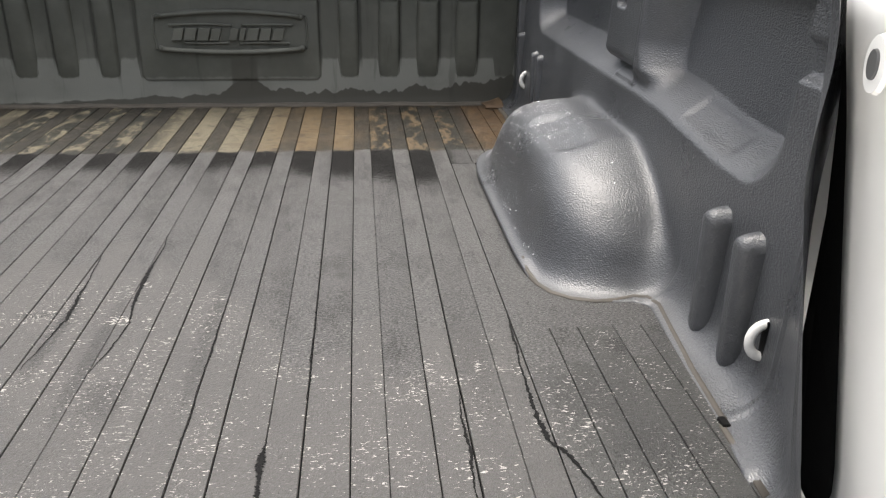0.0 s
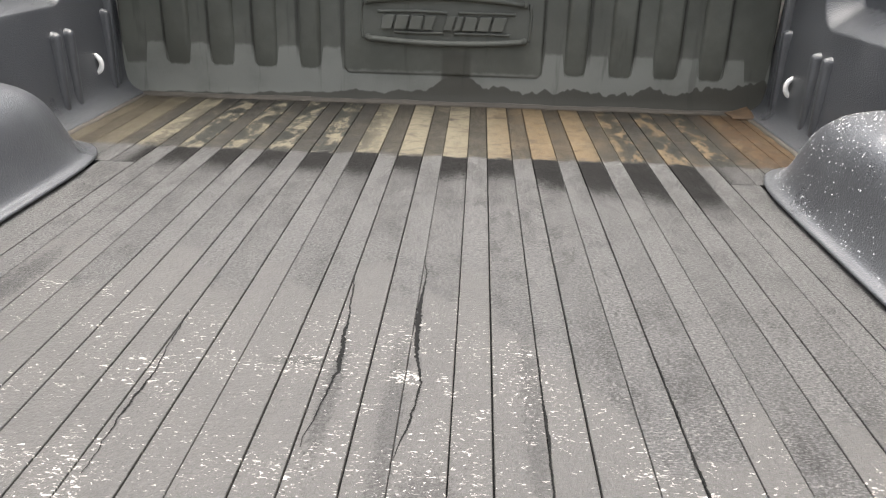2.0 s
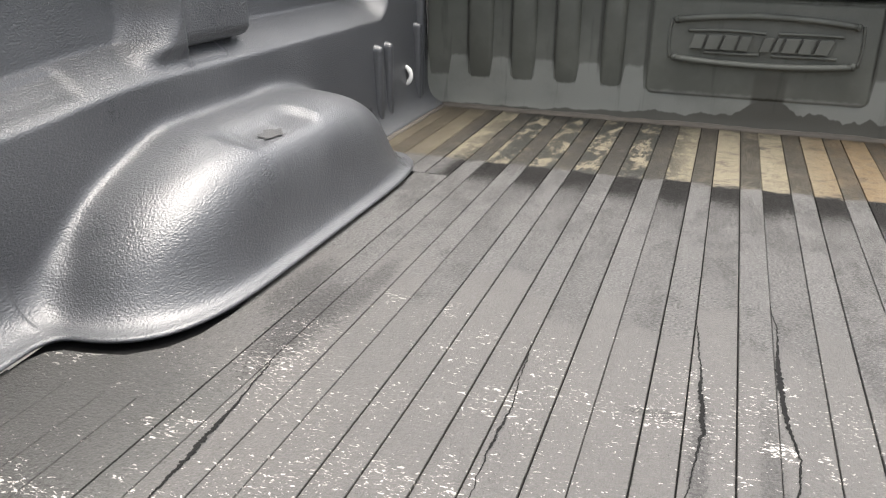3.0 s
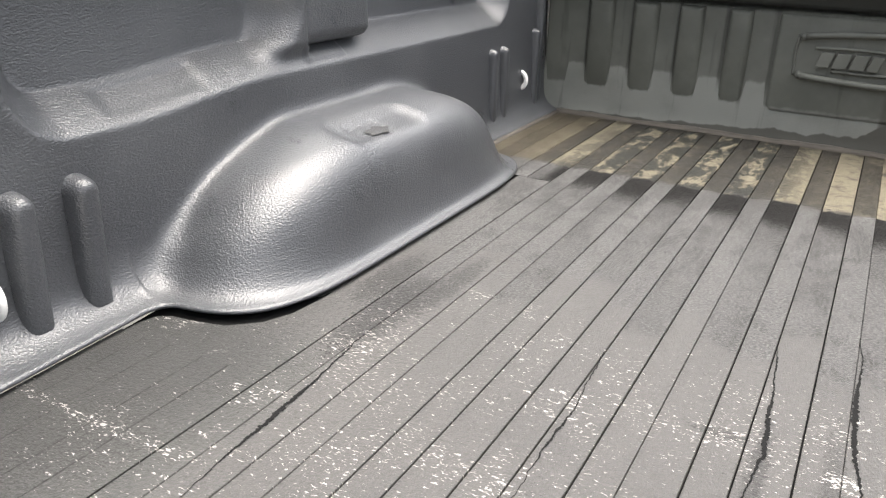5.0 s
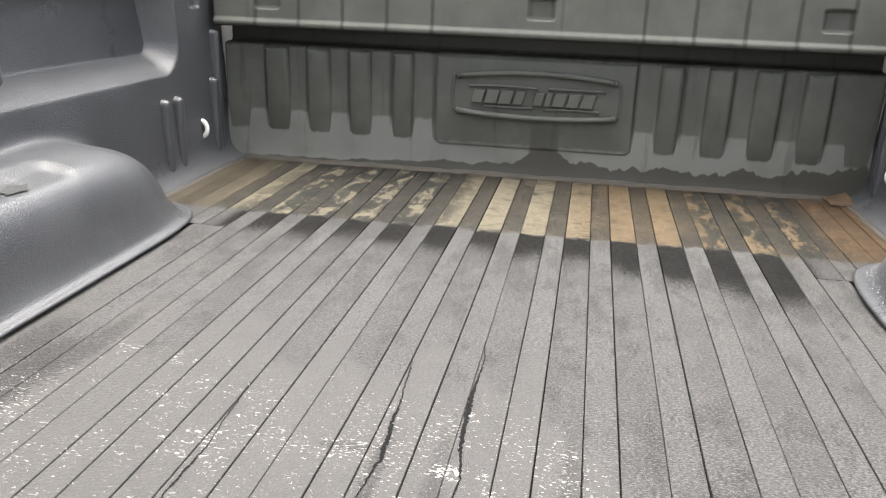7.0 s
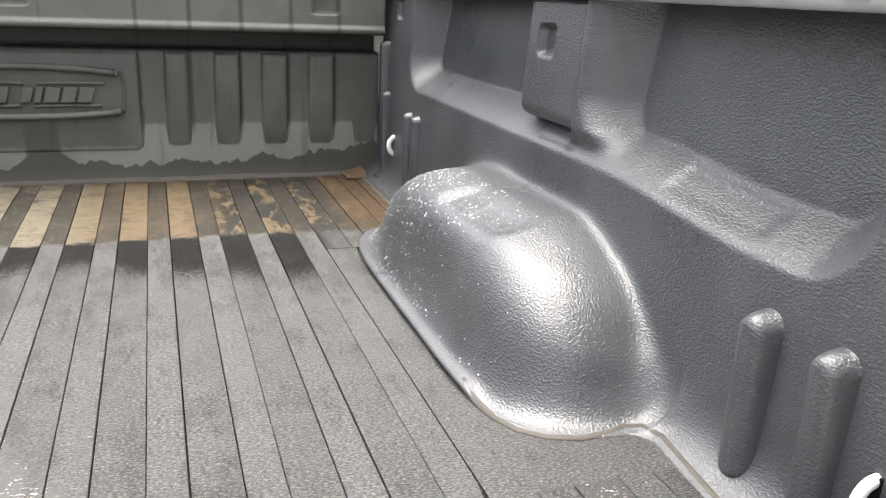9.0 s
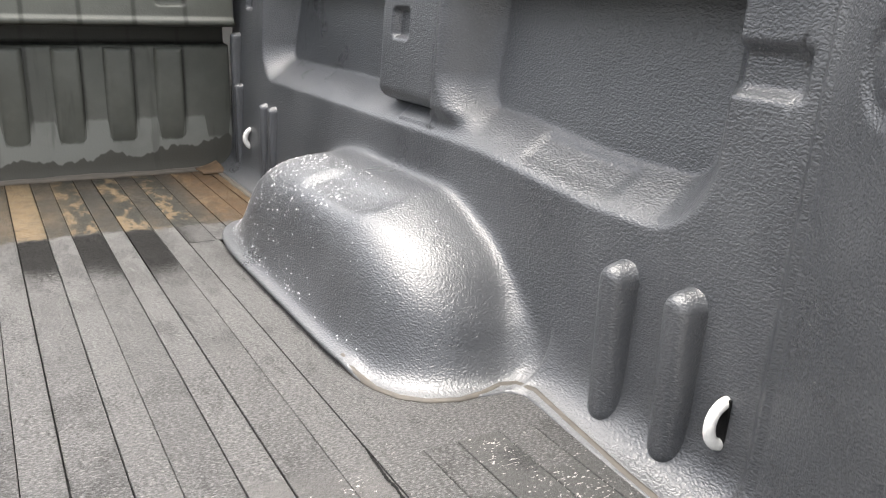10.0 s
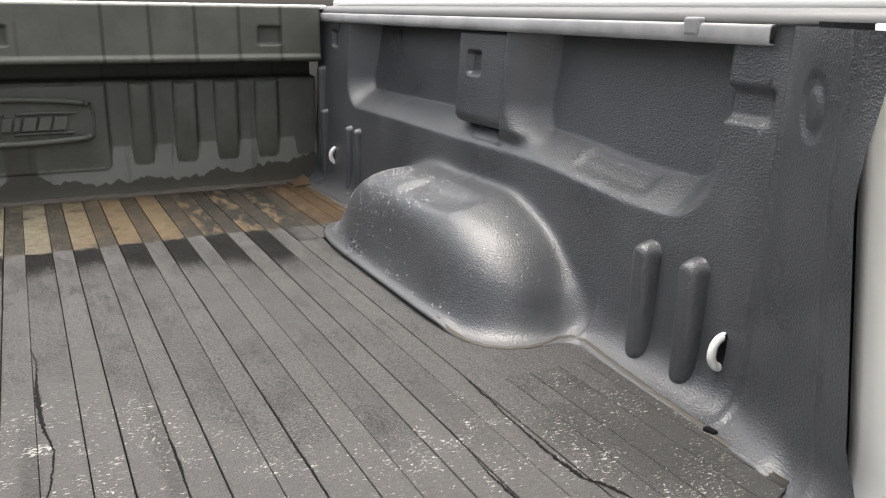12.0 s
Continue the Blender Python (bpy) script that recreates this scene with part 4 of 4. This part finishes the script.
box(bm, 0.800, 0.925, -1.965, -1.915, -0.30, 0.035, 0.01, 3)
part("lens", bm, MAT_RED, lamp, "red lens")


# ---- rubber mat ----
rubber_mat = root("rubber_mat", "ribbed grey rubber bed mat, dusty, stained brown along the front", "mat")
bm = bmesh.new()
ring = [(x, y) for x, y in R_EDGE] + [(0.745, -1.622), (0.732, -1.744), (0.630, -1.782), (0.630, -1.86)]
front_r = [(0.755, 0.004), (0.755, -0.60), (0.615, -0.62)]
shape = front_r + ring
shape = shape + [(-x, y) for x, y in shape[::-1]]
face = bm.faces.new([bm.verts.new((x, y, -0.0045)) for x, y in shape])
ext = bmesh.ops.extrude_face_region(bm, geom=[face])
for vv in [e for e in ext["geom"] if isinstance(e, bmesh.types.BMVert)]:
    vv.co.z = -0.0115
bmesh.ops.recalc_face_normals(bm, faces=bm.faces)
part("backing", bm, MAT_UNDER, rubber_mat, "black backing in the grooves")

PITCH, NARROW, ORIGIN, GAP = 0.0876, 0.0385, 0.1626, 0.0010


def groove(x):
    """Half width of the groove at x: some are nearly closed."""
    return GAP * random.Random(int(round(x * 1e4))).choice((0.35, 0.5, 0.7, 0.9, 1.0))


def strip(x0, x1, y0, y1, wide, slant=False, gap=None, brim=0.0):
    bm = bmesh.new()
    box(bm, x0 + (gap or groove(x0)), x1 - (gap or groove(x1)), y0, y1, -0.0060, 0.0)
    if slant:
        for vv in bm.verts:
            if vv.co.y < y0 + 1e-4:
                vv.co.y = -1.744 - (0.732 - abs(vv.co.x)) * 0.3725
            elif brim and abs(vv.co.x) > 0.7335:
                vv.co.x = math.copysign(brim, vv.co.x)
    top = [e for e in bm.edges if all(abs(vv.co.z) < 1e-6 for vv in e.verts) and abs(e.verts[0].co.x - e.verts[1].co.x) < 1e-6]
    bmesh.ops.bevel(bm, geom=top, offset=0.0006, segments=1, affect="EDGES")
    part("rib", bm, MAT_WIDE if wide else MAT_NARROW, rubber_mat)


cuts = []
for k in range(-11, 10):
    a = ORIGIN + PITCH * k
    cuts += [(a, a + NARROW, False), (a + NARROW, a + PITCH, True)]
marks = [a for a, b, wide in cuts]
IN_R, IN_L = max(a for a in marks if a < 0.585), max(-a for a in marks if a > -0.585)
for a, b, wide in cuts:
    lo, hi = max(a, -0.752), min(b, 0.752)
    if hi - lo < 0.008:
        continue
    if lo >= IN_R - 1e-6 or hi <= -IN_L + 1e-6:
        strip(lo, hi, -0.60, -0.004, wide)
        near, far = min(abs(lo), abs(hi)), min(0.737, max(abs(lo), abs(hi)))
        if near > 0.58 and far - near > 0.002:
            sgn = 1 if lo > 0 else -1
            strip(*sorted((sgn * near, sgn * far)), -1.742, -1.385 if sgn > 0 else -1.45, wide, True, 0.0006 if sgn > 0 else 0.00025, (0.758 if sgn > 0 else 0.752) if far > 0.73 else 0.0)
    else:
        strip(lo, hi, -1.86, -0.004, wide)

# rib beside each wheel well, running into the smooth corner field behind it
for s, inner in ((1, IN_R), (-1, IN_L)):
    first = min(abs(a) for a in marks if a * s > 0 and abs(a) > inner + 0.01)
    bm = bmesh.new()
    tail = -1.385 if s > 0 else -1.45
    edge = R_EDGE[:10] + [(0.760, tail)] if s > 0 else L_EDGE[:9] + [(0.747, tail)]
    pts = [(inner + GAP, -1.86), (inner + GAP, -0.602), (0.605, -0.602)] + edge + [(first - GAP, tail), (first - GAP, -1.79)] + [(first - GAP, -1.86)]
    face = bm.faces.new([bm.verts.new((s * x, y, 0.0)) for x, y in pts])
    ext = bmesh.ops.extrude_face_region(bm, geom=[face])
    for vv in [e for e in ext["geom"] if isinstance(e, bmesh.types.BMVert)]:
        vv.co.z = -0.006
    bmesh.ops.recalc_face_normals(bm, faces=bm.faces)
    part("corner_field", bm, MAT_NARROW, rubber_mat)

# raised cut edge round the wheel well and along the side
for s in (1,):
    inner = R_EDGE + [(0.745, -1.612), (0.738, -1.624), (0.731, -1.742)]
    rows = []
    for lift, off in ((0.0, -0.0022), (0.0010, -0.0016), (0.0018, 0.0004), (0.0018, 0.0028), (0.0012, 0.0046), (-0.001, 0.0052)):
        row = []
        for i, (x, y) in enumerate(inner):
            ax, ay = inner[max(i - 1, 0)]
            bx, by = inner[min(i + 1, len(inner) - 1)]
            t = Vector((bx - ax, by - ay)).normalized()
            n = Vector((-t.y, t.x))
            row.append((s * (x + n.x * off), y + n.y * off, lift if off < 0 else max(lift, liner_top(x + n.x * off, y + n.y * off, s) + lift * 0.45)))
        rows.append(row)
    v, f = grid(rows)
    ob = part_mesh("turned_edge", mesh_of("turned_edge", v, f, MAT_EDGE), rubber_mat, "tan worn cut edge")
    ob.modifiers.new("thick", "SOLIDIFY").thickness = 0.002

bm = bmesh.new()
box(bm, 0.7385, 0.7475, -1.628, -1.611, -0.004, 0.0046, 0.001, 1)
part("torn_notch", bm, MAT_BLACK, rubber_mat, "black torn notch in the edge")

for s in (1, -1):
    rows = []
    for off, z in ((-0.010, 0.0004), (-0.009, 0.0032), (-0.003, 0.0042), (0.004, 0.0036), (0.005, 0.0)):
        rows.append([(s * (0.7525 + off + 0.0012 * math.sin(7 * i)), -0.012 - 0.47 * i / 40, z * (1 + 0.2 * math.sin(2.3 * i))) for i in range(41)])
    v, f = grid(rows)
    part_mesh("side_edge", mesh_of("side_edge", v, f, MAT_EDGE), rubber_mat, "brown stained edge beside the liner")

# front edge turned up against the liner, with a curled corner
rows = []
for y, z in ((-0.022, 0.0008), (-0.012, 0.0012), (-0.005, 0.003), (-0.002, 0.005), (0.000, 0.0075), (0.003, 0.0075), (0.004, 0.004)):
    rows.append([(-0.755 + 1.51 * i / 90, y + 0.002 * math.sin(i * 0.9) * 0.5, z * (1 + 0.15 * math.sin(i * 0.37) + 0.1 * math.sin(i * 1.3))) for i in range(91)])
v, f = grid(rows)
part_mesh("front_edge", mesh_of("front_edge", v, f, MAT_EDGE), rubber_mat, "thin turned-up front edge")


# grooves torn open, showing black
def worn_gap(path, wide, seed):
    rng = random.Random(seed)
    n = 170
    ys = np.linspace(path[0][1], path[-1][1], n + 1)
    xs = np.interp(-ys, [-b for a, b in path], [a for a, b in path])
    left, right, drift = [], [], 0.0
    for i in range(n + 1):
        q = i / n
        drift = 0.9 * drift + rng.uniform(-0.0006, 0.0006)
        swell = wide * math.sin(math.pi * min(1, q * 1.02)) ** 0.7 * (0.72 + 0.28 * math.sin(q * 11 + seed))
        left.append((xs[i] + drift - max(0.0004, swell * rng.uniform(0.25, 0.95)), ys[i], 0.0007))
        right.append((xs[i] + drift + max(0.0004, swell * rng.uniform(0.25, 0.95)), ys[i], 0.0007))
    v, f = grid([left, right])
    part_mesh("worn_gap", mesh_of("worn_gap", v, f, MAT_BLACK, False), rubber_mat, "torn groove showing black")


worn_gap([(0.5515, -1.34), (0.546, -1.45), (0.542, -1.54), (0.541, -1.60), (0.545, -1.635), (0.557, -1.655), (0.572, -1.70), (0.578, -1.735), (0.577, -1.81)], 0.0050, 1)
worn_gap([(0.464, -1.48), (0.458, -1.60), (0.460, -1.645), (0.455, -1.75), (0.452, -1.82)], 0.0030, 9)
worn_gap([(0.026, -1.00), (0.030, -1.06), (0.030, -1.18), (0.034, -1.27), (0.043, -1.335), (0.036, -1.40), (0.028, -1.46)], 0.0050, 3)
worn_gap([(-0.061, -1.08), (-0.050, -1.20), (-0.045, -1.32), (-0.056, -1.45)], 0.0042, 2)
worn_gap([(-0.4995, -1.32), (-0.487, -1.42), (-0.481, -1.52), (-0.472, -1.64)], 0.0046, 8)
worn_gap([(0.250, -1.61), (0.248, -1.66), (0.250, -1.72)], 0.0070, 4)
worn_gap([(0.1626, -1.27), (0.1630, -1.40), (0.1626, -1.70)], 0.0022, 5)
worn_gap([(0.2888, -1.28), (0.2886, -1.40), (0.2888, -1.55)], 0.0018, 6)
worn_gap([(-0.2369, -1.20), (-0.229, -1.32), (-0.226, -1.50)], 0.0022, 7)

rows = []
for i in range(13):
    u = i / 12
    row = []
    for j in range(13):
        q = j / 12
        lift = 0.014 * max(0.0, u + q - 0.75) ** 1.6
        row.append((0.706 + 0.052 * u + 0.004 * math.sin(4 * q), -0.065 + 0.066 * q - 0.35 * lift, 0.0012 + lift))
    rows.append(row)
v, f = grid(rows)
flap = part_mesh("curled_corner", mesh_of("curled_corner", v, f, MAT_RUST), rubber_mat, "curled orange-stained corner")
flap.modifiers.new("thick", "SOLIDIFY").thickness = 0.003


# ---- water beads on the right side liner ----
MAT_WATER, wt, wb = mat_new("water_bead")
# whitish base colour painted in for the glints on the drops
wb.inputs["Base Color"].default_value = (0.80, 0.81, 0.82, 1)
wb.inputs["Roughness"].default_value = 0.06
wb.inputs["Transmission Weight"].default_value = 0.35
wb.inputs["IOR"].default_value = 1.33
rng = random.Random(7)
verts, faces = [], []


def bead(place, up, size):
    """A low six-sided drop, flattened against its surface."""
    up = Vector(up).normalized()
    a = up.cross(Vector((0.3, 0.9, 0.1))).normalized()
    b = up.cross(a)
    base = len(verts)
    for lift, wide in ((0.0, 1.0), (0.45, 0.8)):
        for k in range(6):
            t = math.pi / 3 * k
            verts.append(Vector(place) + size * (wide * math.cos(t) * a + wide * math.sin(t) * b + lift * up))
    verts.append(Vector(place) + up * size * 0.62)
    for k in range(6):
        n = (k + 1) % 6
        faces.append((base + k, base + n, base + 6 + n, base + 6 + k))
        faces.append((base + 6 + k, base + 6 + n, base + 12))


for n in range(3000):
    x, y = 0.601 + 0.15 * rng.random() ** 1.9, rng.uniform(-1.20, -0.52)
    r = float(well_radius(x, y, 1)[0])
    if r > 1.03 or rng.random() < 0.15 + 0.75 * ss(-0.75, -1.15, y):
        continue
    h, hx, hy = (float(well_height(a, b, 1)) for a, b in ((x, y), (x + 0.002, y), (x, y + 0.002)))
    bead((x, y, h), ((h - hx) / 0.002, (h - hy) / 0.002, 1.0), rng.choice((0.0005, 0.0006, 0.0007, 0.0009, 0.0014)))
for n in range(1500):
    y, z = rng.gauss(-0.62, 0.13), rng.uniform(0.16, 0.43)
    if rng.random() < 0.65:
        y = round(y / 0.024) * 0.024 + rng.gauss(0, 0.0022)
    if -0.80 < y < -0.15:
        a, b = float(wall_x(y, z, 1)), float(wall_x(y, z + 0.002, 1))
        bead((a, y, z), (-0.002, 0, b - a), rng.choice((0.0006, 0.0007, 0.0009, 0.0012)))
beads = part_mesh("water_beads", mesh_of("water_beads", verts, faces, MAT_WATER), None)
tagged(beads, "small water beads, whitened for their glints, on the wheel well and side liner", "water", kind="stuff")
